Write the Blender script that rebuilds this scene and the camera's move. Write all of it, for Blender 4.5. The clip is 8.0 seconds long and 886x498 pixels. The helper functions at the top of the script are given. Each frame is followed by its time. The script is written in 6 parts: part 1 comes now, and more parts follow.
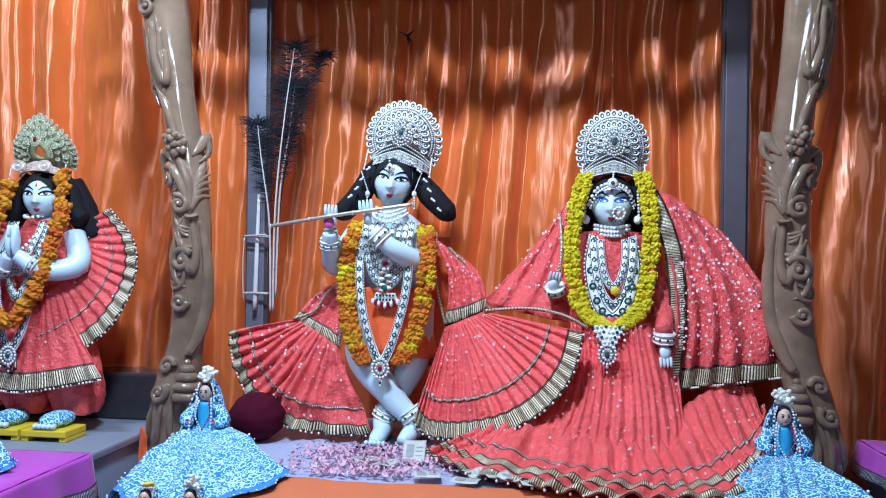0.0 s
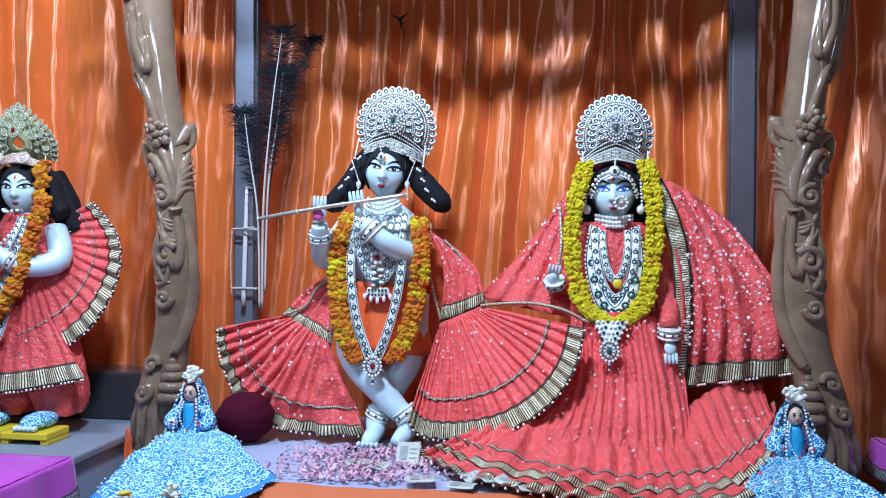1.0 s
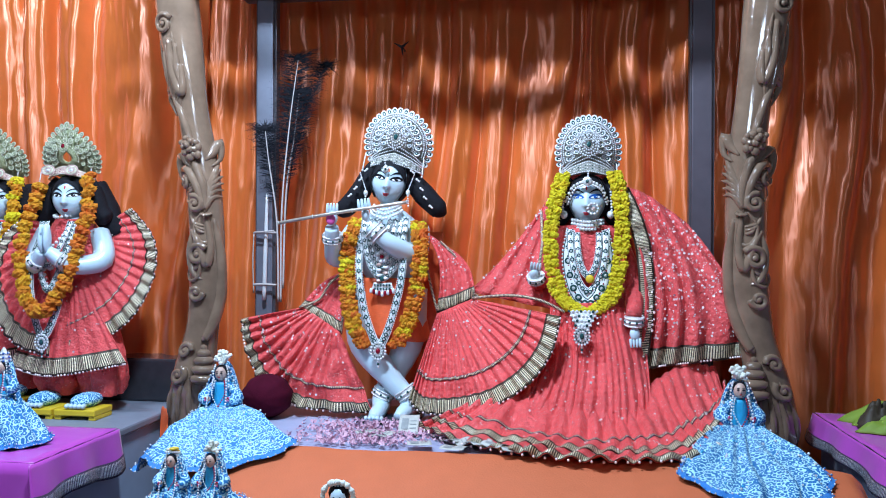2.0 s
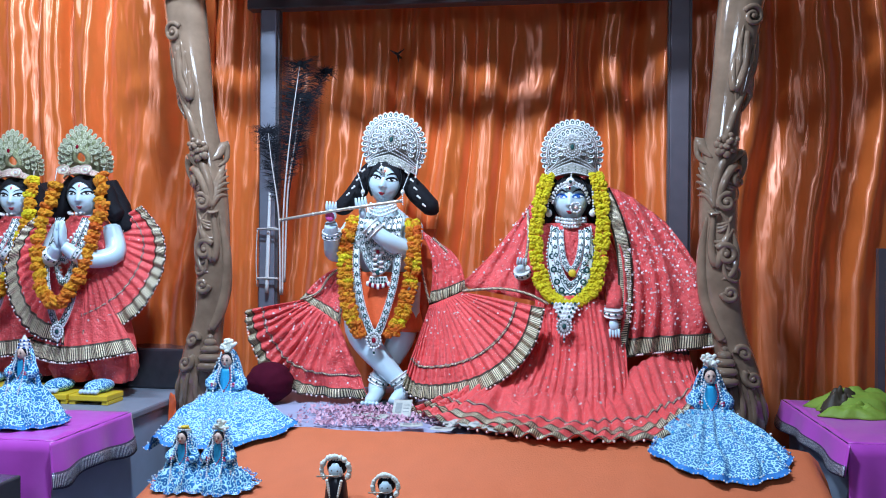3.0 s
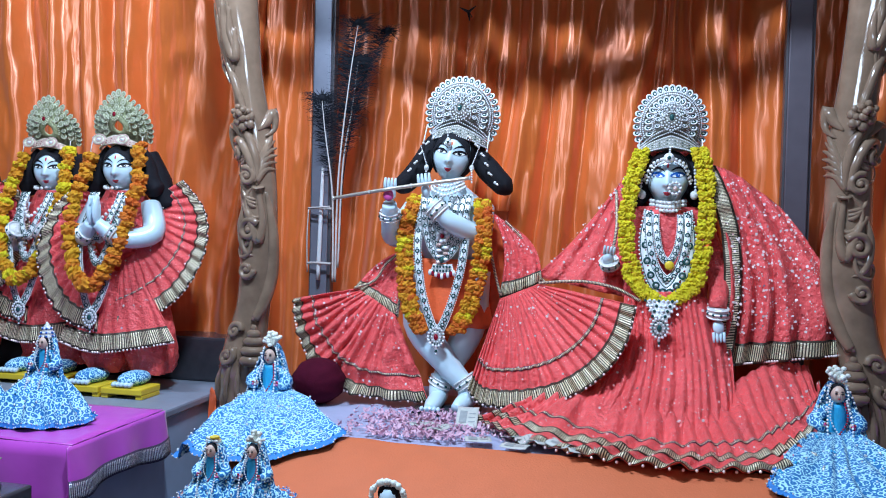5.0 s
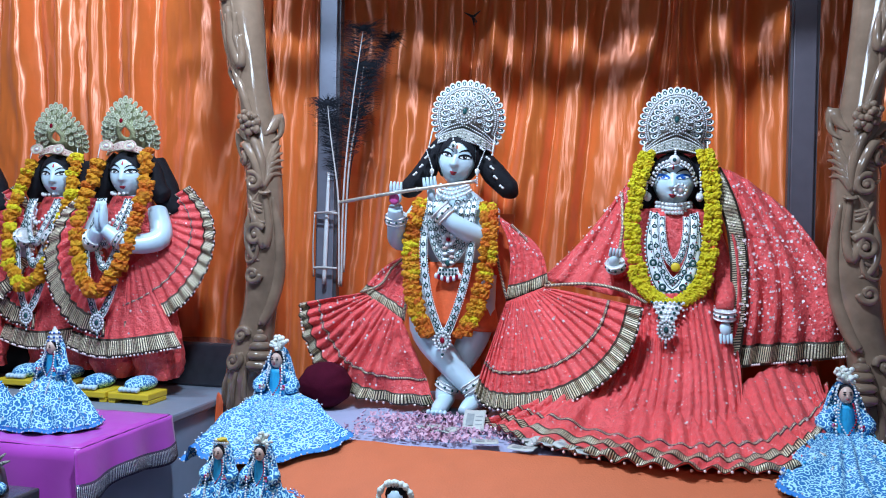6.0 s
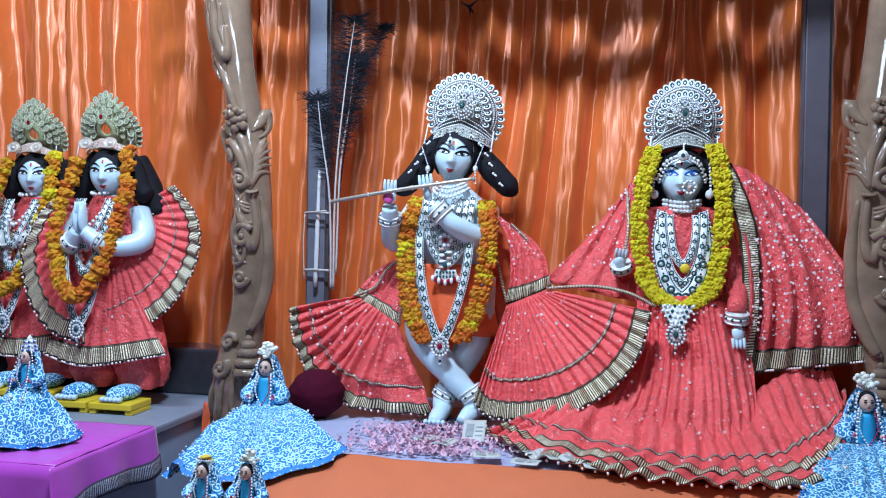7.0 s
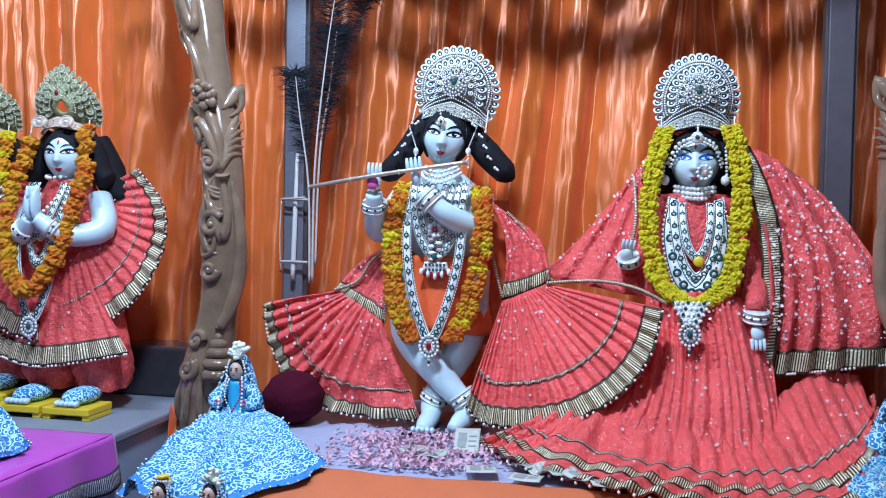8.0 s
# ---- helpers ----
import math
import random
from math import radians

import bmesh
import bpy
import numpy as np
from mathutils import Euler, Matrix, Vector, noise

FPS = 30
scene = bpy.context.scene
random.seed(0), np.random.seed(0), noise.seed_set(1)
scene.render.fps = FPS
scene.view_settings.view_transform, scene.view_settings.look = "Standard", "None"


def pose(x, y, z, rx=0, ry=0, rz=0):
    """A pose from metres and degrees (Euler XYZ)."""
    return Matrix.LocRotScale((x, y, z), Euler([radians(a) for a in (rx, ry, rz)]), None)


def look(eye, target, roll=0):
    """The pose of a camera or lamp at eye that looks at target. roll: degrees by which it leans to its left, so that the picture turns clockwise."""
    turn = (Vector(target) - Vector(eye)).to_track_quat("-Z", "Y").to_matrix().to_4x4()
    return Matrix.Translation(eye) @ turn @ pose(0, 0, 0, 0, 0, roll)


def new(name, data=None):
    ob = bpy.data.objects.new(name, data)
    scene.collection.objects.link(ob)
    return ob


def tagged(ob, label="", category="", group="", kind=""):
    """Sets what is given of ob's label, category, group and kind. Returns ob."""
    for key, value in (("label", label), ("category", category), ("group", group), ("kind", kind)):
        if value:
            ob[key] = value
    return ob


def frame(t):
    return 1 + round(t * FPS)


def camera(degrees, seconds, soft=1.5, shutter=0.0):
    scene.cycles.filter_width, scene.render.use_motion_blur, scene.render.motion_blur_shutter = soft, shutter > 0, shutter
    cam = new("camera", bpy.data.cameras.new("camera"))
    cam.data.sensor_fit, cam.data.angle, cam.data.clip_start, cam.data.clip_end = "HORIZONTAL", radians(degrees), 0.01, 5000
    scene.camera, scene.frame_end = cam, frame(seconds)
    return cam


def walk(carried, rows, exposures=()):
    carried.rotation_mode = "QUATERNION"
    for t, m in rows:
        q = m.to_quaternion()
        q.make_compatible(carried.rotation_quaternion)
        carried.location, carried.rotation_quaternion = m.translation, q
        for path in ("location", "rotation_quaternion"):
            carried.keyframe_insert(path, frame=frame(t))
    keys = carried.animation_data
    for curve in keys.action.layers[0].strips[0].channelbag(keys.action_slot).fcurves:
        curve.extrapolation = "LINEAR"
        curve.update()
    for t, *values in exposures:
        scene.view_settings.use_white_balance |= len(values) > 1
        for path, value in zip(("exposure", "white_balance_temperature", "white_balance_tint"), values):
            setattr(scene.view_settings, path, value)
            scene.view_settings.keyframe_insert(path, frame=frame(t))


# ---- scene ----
cam = camera(56.0, 8.0, soft=1.0)
PATH = [
    (0, (0.468, -2.611, 1.409), (0.211, -0.628, 1.418), 0.8),
    (0.5, (0.476, -2.544, 1.408), (0.219, -0.561, 1.4), 0.4),
    (1, (0.48, -2.501, 1.418), (0.215, -0.519, 1.402), 0.4),
    (1.5, (0.512, -2.602, 1.41), (0.232, -0.622, 1.405), 0.3),
    (1.7, (0.532, -2.715, 1.406), (0.254, -0.735, 1.404), 0.3),
    (2.8, (0.592, -3.03, 1.392), (0.325, -1.046, 1.389), 0.4),
    (3, (0.603, -3.036, 1.389), (0.331, -1.054, 1.386), 0.5),
    (3.5, (0.593, -2.894, 1.392), (0.253, -0.923, 1.391), 0.8),
    (4, (0.583, -2.843, 1.395), (0.185, -0.883, 1.372), 0.5),
    (4.5, (0.528, -2.663, 1.405), (0.127, -0.704, 1.362), 0.9),
    (5, (0.518, -2.664, 1.396), (0.098, -0.709, 1.347), 1.5),
    (6.5, (0.514, -2.669, 1.372), (0.077, -0.717, 1.355), 1.1),
    (7, (0.478, -2.548, 1.387), (0.062, -0.592, 1.354), 0.9),
    (7.5, (0.456, -2.451, 1.387), (0.046, -0.494, 1.348), 1.1),
    (8, (0.417, -2.333, 1.385), (0.039, -0.37, 1.328), 1.1),
]
walk(cam, [(t, look(eye, target, roll)) for t, eye, target, roll in PATH],
     exposures=[(0, 0.0), (3.5, 0.0), (4.5, 0.02), (5, -0.09), (8, -0.11)])

# ---- world and lamps ----
world = bpy.data.worlds.new("hall_air")
scene.world = world
world.use_nodes = True
world.node_tree.nodes["Background"].inputs[0].default_value = (0.75, 0.86, 1.0, 1)
world.node_tree.nodes["Background"].inputs[1].default_value = 0.01


def area_lamp(name, eye, target, sx, sy, watts, colour):
    data = bpy.data.lights.new(name, "AREA")
    data.shape, data.size, data.size_y = "RECTANGLE", sx, sy
    data.energy, data.color = watts, colour
    ob = new(name, data)
    ob.matrix_world = look(eye, target)
    return ob


area_lamp("tube_light_front", (-0.05, -1.38, 3.3), (0.15, 0.0, 1.1), 0.35, 0.10, 100, (0.575, 0.755, 1.0))
area_lamp("tube_light_side", (-1.45, -1.30, 3.3), (-1.2, 0.0, 1.2), 0.6, 0.10, 50, (0.575, 0.755, 1.0))
# Unseen fill lamp, added to brighten the fronts of statues and drapes.
area_lamp("hall_fill_light", (0.4, -4.6, 2.9), (0.5, 0.0, 1.2), 1.2, 0.3, 25, (0.575, 0.755, 1.0))


# ---- materials ----
def material(name, colour, rough=0.5, metal=0.0, var=0.12, scale=40.0, bump=0.15, bump_scale=None, second=None, coat=0.0, sheen=0.0, per_object=0.0, spec=0.5):
    """A surface with two scales of variation and fine relief."""
    m = bpy.data.materials.new(name)
    m.use_nodes = True
    nt = m.node_tree
    b = nt.nodes["Principled BSDF"]
    tc = nt.nodes.new("ShaderNodeTexCoord")
    n1 = nt.nodes.new("ShaderNodeTexNoise")
    n1.inputs["Scale"].default_value = scale
    n1.inputs["Detail"].default_value = 6
    n2 = nt.nodes.new("ShaderNodeTexNoise")
    n2.inputs["Scale"].default_value = scale / 9
    n2.inputs["Detail"].default_value = 3
    for n in (n1, n2):
        nt.links.new(tc.outputs["Object"], n.inputs["Vector"])
    add = nt.nodes.new("ShaderNodeMath")
    add.operation = "ADD"
    nt.links.new(n1.outputs["Fac"], add.inputs[0])
    nt.links.new(n2.outputs["Fac"], add.inputs[1])
    half = nt.nodes.new("ShaderNodeMapRange")
    half.inputs["From Min"].default_value, half.inputs["From Max"].default_value = 0.6, 1.4
    nt.links.new(add.outputs[0], half.inputs["Value"])
    ramp = nt.nodes.new("ShaderNodeMix")
    ramp.data_type = "RGBA"
    lo = second or tuple(c * (1 - var) for c in colour)
    ramp.inputs[6].default_value = (*lo, 1)
    ramp.inputs[7].default_value = (*[min(1, c * (1 + var)) for c in colour], 1)
    nt.links.new(half.outputs[0], ramp.inputs[0])
    out = ramp.outputs[2]
    if per_object:
        info = nt.nodes.new("ShaderNodeObjectInfo")
        hsv = nt.nodes.new("ShaderNodeHueSaturation")
        mr = nt.nodes.new("ShaderNodeMapRange")
        mr.inputs["To Min"].default_value, mr.inputs["To Max"].default_value = 0.5 - per_object, 0.5 + per_object
        nt.links.new(info.outputs["Random"], mr.inputs["Value"])
        nt.links.new(mr.outputs[0], hsv.inputs["Hue"])
        nt.links.new(out, hsv.inputs["Color"])
        out = hsv.outputs[0]
    nt.links.new(out, b.inputs["Base Color"])
    b.inputs["Roughness"].default_value, b.inputs["Metallic"].default_value = rough, metal
    b.inputs["Coat Weight"].default_value, b.inputs["Sheen Weight"].default_value = coat, sheen
    b.inputs["Specular IOR Level"].default_value = spec
    if bump:
        nb = nt.nodes.new("ShaderNodeTexNoise")
        nb.inputs["Scale"].default_value = bump_scale or scale * 3
        nb.inputs["Detail"].default_value = 4
        nt.links.new(tc.outputs["Object"], nb.inputs["Vector"])
        bp = nt.nodes.new("ShaderNodeBump")
        bp.inputs["Strength"].default_value, bp.inputs["Distance"].default_value = bump, 0.004
        nt.links.new(nb.outputs["Fac"], bp.inputs["Height"])
        nt.links.new(bp.outputs[0], b.inputs["Normal"])
    return m


def brocade(name, light, dark, repeats, rough=0.35, metal=0.6):
    """A trim with short bars along its length: UV x runs along it in metres, y across it."""
    m = bpy.data.materials.new(name)
    m.use_nodes = True
    nt = m.node_tree
    b = nt.nodes["Principled BSDF"]
    uv = nt.nodes.new("ShaderNodeTexCoord")
    mp = nt.nodes.new("ShaderNodeMapping")
    mp.inputs["Scale"].default_value = (repeats, 1.0, 1)
    nt.links.new(uv.outputs["UV"], mp.inputs["Vector"])
    br = nt.nodes.new("ShaderNodeTexBrick")
    br.inputs["Color1"].default_value = (*light, 1)
    br.inputs["Color2"].default_value = (*[c * 0.72 for c in light], 1)
    br.inputs["Mortar"].default_value = (*dark, 1)
    br.inputs["Scale"].default_value = 1.0
    br.inputs["Mortar Size"].default_value = 0.13
    br.inputs["Brick Width"].default_value, br.inputs["Row Height"].default_value = 0.5, 1.0
    nt.links.new(mp.outputs[0], br.inputs["Vector"])
    ns = nt.nodes.new("ShaderNodeTexNoise")
    ns.inputs["Scale"].default_value = 170
    ns.inputs["Detail"].default_value = 1
    nt.links.new(uv.outputs["Object"], ns.inputs["Vector"])
    mx = nt.nodes.new("ShaderNodeMix")
    mx.data_type, mx.blend_type = "RGBA", "MULTIPLY"
    mx.inputs[0].default_value = 0.3
    nt.links.new(br.outputs["Color"], mx.inputs[6])
    nt.links.new(ns.outputs["Color"], mx.inputs[7])
    nt.links.new(mx.outputs[2], b.inputs["Base Color"])
    b.inputs["Roughness"].default_value, b.inputs["Metallic"].default_value = rough, metal
    bp = nt.nodes.new("ShaderNodeBump")
    bp.inputs["Strength"].default_value, bp.inputs["Distance"].default_value = 0.8, 0.004
    nt.links.new(ns.outputs["Fac"], bp.inputs["Height"])
    nt.links.new(bp.outputs[0], b.inputs["Normal"])
    return m


def print_cloth(name, ground, mark, scale, rough=0.6):
    """Printed cloth: pale ring motifs on a coloured ground."""
    m = bpy.data.materials.new(name)
    m.use_nodes = True
    nt = m.node_tree
    b = nt.nodes["Principled BSDF"]
    tc = nt.nodes.new("ShaderNodeTexCoord")
    v = nt.nodes.new("ShaderNodeTexVoronoi")
    v.inputs["Scale"].default_value = scale
    nt.links.new(tc.outputs["Object"], v.inputs["Vector"])
    sn = nt.nodes.new("ShaderNodeMath")
    sn.operation = "MULTIPLY"
    sn.inputs[1].default_value = 14
    nt.links.new(v.outputs["Distance"], sn.inputs[0])
    si = nt.nodes.new("ShaderNodeMath")
    si.operation = "SINE"
    nt.links.new(sn.outputs[0], si.inputs[0])
    ns = nt.nodes.new("ShaderNodeTexNoise")
    ns.inputs["Scale"].default_value = scale * 1.5
    nt.links.new(tc.outputs["Object"], ns.inputs["Vector"])
    mu = nt.nodes.new("ShaderNodeMath")
    mu.operation = "MULTIPLY"
    nt.links.new(si.outputs[0], mu.inputs[0])
    nt.links.new(ns.outputs["Fac"], mu.inputs[1])
    mr = nt.nodes.new("ShaderNodeMapRange")
    mr.inputs["From Min"].default_value, mr.inputs["From Max"].default_value = -0.04, 0.34
    nt.links.new(mu.outputs[0], mr.inputs["Value"])
    mix = nt.nodes.new("ShaderNodeMix")
    mix.data_type = "RGBA"
    mix.inputs[6].default_value, mix.inputs[7].default_value = (*ground, 1), (*mark, 1)
    nt.links.new(mr.outputs[0], mix.inputs[0])
    nt.links.new(mix.outputs[2], b.inputs["Base Color"])
    b.inputs["Roughness"].default_value = rough
    bp = nt.nodes.new("ShaderNodeBump")
    bp.inputs["Strength"].default_value, bp.inputs["Distance"].default_value = 0.4, 0.003
    nt.links.new(ns.outputs["Fac"], bp.inputs["Height"])
    nt.links.new(bp.outputs[0], b.inputs["Normal"])
    return m


ORANGE = material("orange_satin", (0.74, 0.165, 0.032), 0.36, 0.22, var=0.10, scale=14, bump=0, sheen=0.1, spec=1.0)
_nt = ORANGE.node_tree
_tg = _nt.nodes.new("ShaderNodeTangent")
_tg.direction_type = "UV_MAP"
_nt.links.new(_tg.outputs[0], _nt.nodes["Principled BSDF"].inputs["Tangent"])
_nt.nodes["Principled BSDF"].inputs["Anisotropic"].default_value = 0.8
_nt.nodes["Principled BSDF"].inputs["Anisotropic Rotation"].default_value = 0.25
_tc = _nt.nodes.new("ShaderNodeTexCoord")
_mp = _nt.nodes.new("ShaderNodeMapping")
_mp.inputs["Scale"].default_value = (1.0, 0.3, 0.13)
_nz = _nt.nodes.new("ShaderNodeTexNoise")
_nz.inputs["Scale"].default_value, _nz.inputs["Detail"].default_value, _nz.inputs["Distortion"].default_value = 25, 2.2, 0.5
_bp = _nt.nodes.new("ShaderNodeBump")
_bp.inputs["Strength"].default_value, _bp.inputs["Distance"].default_value = 0.42, 0.012
_nt.links.new(_tc.outputs["Object"], _mp.inputs["Vector"])
_nt.links.new(_mp.outputs[0], _nz.inputs["Vector"])
_nt.links.new(_nz.outputs["Fac"], _bp.inputs["Height"])
_nt.links.new(_bp.outputs[0], _nt.nodes["Principled BSDF"].inputs["Normal"])
CORAL = material("coral_brocade", (0.92, 0.092, 0.092), 0.30, var=0.26, scale=70, bump=1.0, bump_scale=64, sheen=0.05)


def foil_sparkle(m, scale, foil):
    """Scatters small foil dots, sparkle coloured in, and a fine crinkle over a cloth."""
    nt = m.node_tree
    b = nt.nodes["Principled BSDF"]
    tc = nt.nodes.new("ShaderNodeTexCoord")
    vo = nt.nodes.new("ShaderNodeTexVoronoi")
    vo.inputs["Scale"].default_value = scale
    nt.links.new(tc.outputs["Object"], vo.inputs["Vector"])
    dot = nt.nodes.new("ShaderNodeMapRange")
    dot.inputs["From Min"].default_value, dot.inputs["From Max"].default_value = 0.24, 0.15
    nt.links.new(vo.outputs["Distance"], dot.inputs["Value"])
    pick = nt.nodes.new("ShaderNodeSeparateColor")
    nt.links.new(vo.outputs["Color"], pick.inputs[0])
    some = nt.nodes.new("ShaderNodeMath")
    some.operation = "GREATER_THAN"
    some.inputs[1].default_value = 0.78
    nt.links.new(pick.outputs[0], some.inputs[0])
    both = nt.nodes.new("ShaderNodeMath")
    both.operation = "MULTIPLY"
    nt.links.new(dot.outputs[0], both.inputs[0])
    nt.links.new(some.outputs[0], both.inputs[1])
    old = b.inputs["Base Color"].links[0].from_socket
    mix = nt.nodes.new("ShaderNodeMix")
    mix.data_type = "RGBA"
    mix.inputs[7].default_value = (*foil, 1)
    nt.links.new(both.outputs[0], mix.inputs[0])
    nt.links.new(old, mix.inputs[6])
    nt.links.new(mix.outputs[2], b.inputs["Base Color"])
    crinkle = nt.nodes.new("ShaderNodeTexNoise")
    crinkle.inputs["Scale"].default_value, crinkle.inputs["Detail"].default_value, crinkle.inputs["Distortion"].default_value = 150, 2, 1.2
    nt.links.new(tc.outputs["Object"], crinkle.inputs["Vector"])
    bp = nt.nodes.new("ShaderNodeBump")
    bp.inputs["Strength"].default_value, bp.inputs["Distance"].default_value = 1.0, 0.004
    first = b.inputs["Normal"].links[0].from_node
    first.inputs["Distance"].default_value = 0.009
    nt.links.new(crinkle.outputs["Fac"], bp.inputs["Height"])
    nt.links.new(first.outputs[0], bp.inputs["Normal"])
    nt.links.new(bp.outputs[0], b.inputs["Normal"])


foil_sparkle(CORAL, 120, (0.95, 0.50, 0.46))
SILK = material("orange_red_silk", (0.80, 0.13, 0.04), 0.45, var=0.15, scale=50, bump=0.3)
GOLD = brocade("gold_trim", (1.0, 0.84, 0.58), (0.07, 0.05, 0.035), 90, rough=0.4, metal=0.25)
CORD = brocade("gold_cord", (1.0, 0.80, 0.50), (0.10, 0.05, 0.10), 110, metal=0.3)
SPARK = material("sequin_foil", (1.0, 0.80, 0.78), 0.2, 0.12, var=0.05, bump=0)
MARBLE = material("pale_blue_marble", (0.58, 0.74, 0.82), 0.28, var=0.05, scale=9, bump=0.04, coat=0.3)
HAIR = material("black_painted_hair", (0.008, 0.008, 0.012), 0.75, var=0.3, scale=80, bump=0.6, spec=0.25)
INK = material("black_enamel", (0.01, 0.01, 0.015), 0.3, bump=0)
BLUE_INK = material("blue_enamel", (0.02, 0.12, 0.45), 0.3, bump=0)
EYE_WHITE = material("white_enamel", (0.85, 0.88, 0.9), 0.25, bump=0)
LIP = material("red_enamel", (0.55, 0.03, 0.05), 0.35, bump=0)
PINK = material("pink_enamel", (0.65, 0.10, 0.35), 0.4, bump=0)
SILVER = material("silver_filigree", (0.82, 0.82, 0.80), 0.24, 0.22, var=0.25, scale=160, bump=1.0, bump_scale=260)
SILVER_DARK = material("tarnished_silver", (0.34, 0.33, 0.29), 0.35, 0.2, var=0.6, scale=200, bump=1.0, bump_scale=240)
GEM = material("dark_gem", (0.03, 0.10, 0.10), 0.08, 0.2, bump=0)
RUBY = material("red_gem", (0.30, 0.01, 0.03), 0.08, 0.2, bump=0)
GREEN_GILT = material("dull_green_gilt", (0.50, 0.53, 0.30), 0.4, 0.2, var=0.4, scale=150, bump=1.0, bump_scale=220)
JEWEL_GREEN = material("green_gold_filigree", (0.80, 0.82, 0.58), 0.3, 0.12, var=0.3, scale=150, bump=1.0, bump_scale=220)
ROSE_GOLD = material("rose_gold_filigree", (0.74, 0.52, 0.46), 0.3, 0.3, var=0.3, scale=150, bump=0.8)
PEARL = material("pearl_white", (0.82, 0.84, 0.86), 0.22, 0.1, var=0.06, bump=0)
MARIGOLD = material("orange_marigold", (0.82, 0.22, 0.010), 0.7, var=0.3, scale=90, bump=0.8, bump_scale=200, per_object=0.018)
MARIGOLD_GOLD = material("golden_marigold", (0.84, 0.36, 0.010), 0.7, var=0.25, scale=90, bump=0.8, bump_scale=200, per_object=0.012)
MARIGOLD_LEMON = material("lemon_marigold", (0.95, 0.70, 0.014), 0.7, var=0.22, scale=90, bump=0.8, bump_scale=200, per_object=0.01)
WOOD = material("lacquered_carved_wood", (0.225, 0.148, 0.100), 0.10, var=0.40, scale=18, bump=0.12, bump_scale=60, coat=1.0)
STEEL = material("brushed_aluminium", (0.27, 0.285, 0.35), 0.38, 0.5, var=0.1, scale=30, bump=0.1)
# Browner than STEEL, with the weaker light on the east post coloured in.
STEEL_BROWN_DIM = material("brown_grey_dim_steel", (0.125, 0.105, 0.125), 0.4, 0.3, var=0.15, scale=20, bump=0.1)
STEEL_DARK = material("dark_painted_steel", (0.10, 0.09, 0.10), 0.4, 0.3, var=0.2, scale=20, bump=0.1)
LAVENDER = material("lavender_sheet", (0.37, 0.38, 0.53), 0.65, var=0.08, scale=25, bump=0.3)
ORANGE_COVER = material("orange_cotton_cover", (0.60, 0.145, 0.055), 0.6, var=0.07, scale=16, bump=0.25, bump_scale=180)
PURPLE = material("magenta_satin", (0.54, 0.07, 0.52), 0.36, var=0.08, scale=14, bump=0.15, sheen=0.2)
SILVER_LACE = brocade("silver_lace", (0.90, 0.92, 1.0), (0.12, 0.10, 0.18), 90)
# STONE brightened: front light on the altar sides is put into the colour.
STONE_LIT = material("lit_grey_blue_stone", (0.34, 0.41, 0.54), 0.6, var=0.12, scale=9, bump=0.2)
STONE = material("grey_blue_stone", (0.22, 0.25, 0.31), 0.45, var=0.15, scale=12, bump=0.15)
DARK_STONE = material("dark_polished_stone", (0.045, 0.045, 0.055), 0.2, var=0.3, scale=20, bump=0.05)
YELLOW = material("yellow_painted_wood", (0.72, 0.50, 0.03), 0.4, var=0.1, scale=20, bump=0.1)
MAROON = material("maroon_velvet", (0.06, 0.003, 0.014), 0.9, var=0.2, scale=40, bump=0.3, spec=0.12)
PAPER = material("grey_green_banknote", (0.50, 0.50, 0.46), 0.7, var=0.16, scale=70, bump=0.1)
PAPER_INK = material("banknote_print", (0.30, 0.32, 0.32), 0.7, var=0.2, scale=90, bump=0)
PETAL = material("pink_rose_petal", (0.70, 0.46, 0.55), 0.6, var=0.3, scale=70, bump=0.3, second=(0.42, 0.18, 0.27))
BLUE_PRINT = print_cloth("blue_printed_cotton", (0.008, 0.17, 0.45), (0.52, 0.86, 0.93), 74)
BLUE_TRIM = material("blue_trim", (0.03, 0.22, 0.60), 0.5, var=0.25, scale=120, bump=0.5)
BLUE_SHINE = material("turquoise_satin", (0.03, 0.42, 0.72), 0.35, var=0.15, scale=60, bump=0.3)
DOLL_SKIN = material("tan_doll_plastic", (0.62, 0.42, 0.34), 0.4, bump=0)
RED_BEAD = material("red_bead", (0.45, 0.02, 0.05), 0.25, bump=0)
FLOWER_WHITE = material("white_cloth_flower", (0.80, 0.82, 0.74), 0.6, var=0.1, scale=90, bump=0.4)
PLUME = material("dark_peacock_plume", (0.010, 0.011, 0.016), 0.8, var=0.4, scale=80, bump=0, spec=0.15)
REED = material("pale_quill", (0.55, 0.50, 0.48), 0.45, var=0.2, scale=60, bump=0.1)
BAMBOO = material("silvered_flute", (0.55, 0.50, 0.42), 0.3, 0.6, var=0.25, scale=60, bump=0.2)
GREEN_CLOTH = material("olive_green_cloth", (0.22, 0.33, 0.04), 0.6, var=0.2, scale=25, bump=0.3)
DARK_LEAF = material("dark_brown_cloth", (0.05, 0.035, 0.02), 0.6, var=0.3, scale=25, bump=0.3)
PLASTER = material("cream_plaster", (0.24, 0.235, 0.23), 0.8, var=0.06, scale=8, bump=0.1)
TILE = material("grey_floor_marble", (0.40, 0.40, 0.40), 0.3, var=0.15, scale=6, bump=0.03)
SHELF_WOOD = material("orange_brown_shelf", (0.42, 0.14, 0.04), 0.4, var=0.2, scale=20, bump=0.1)


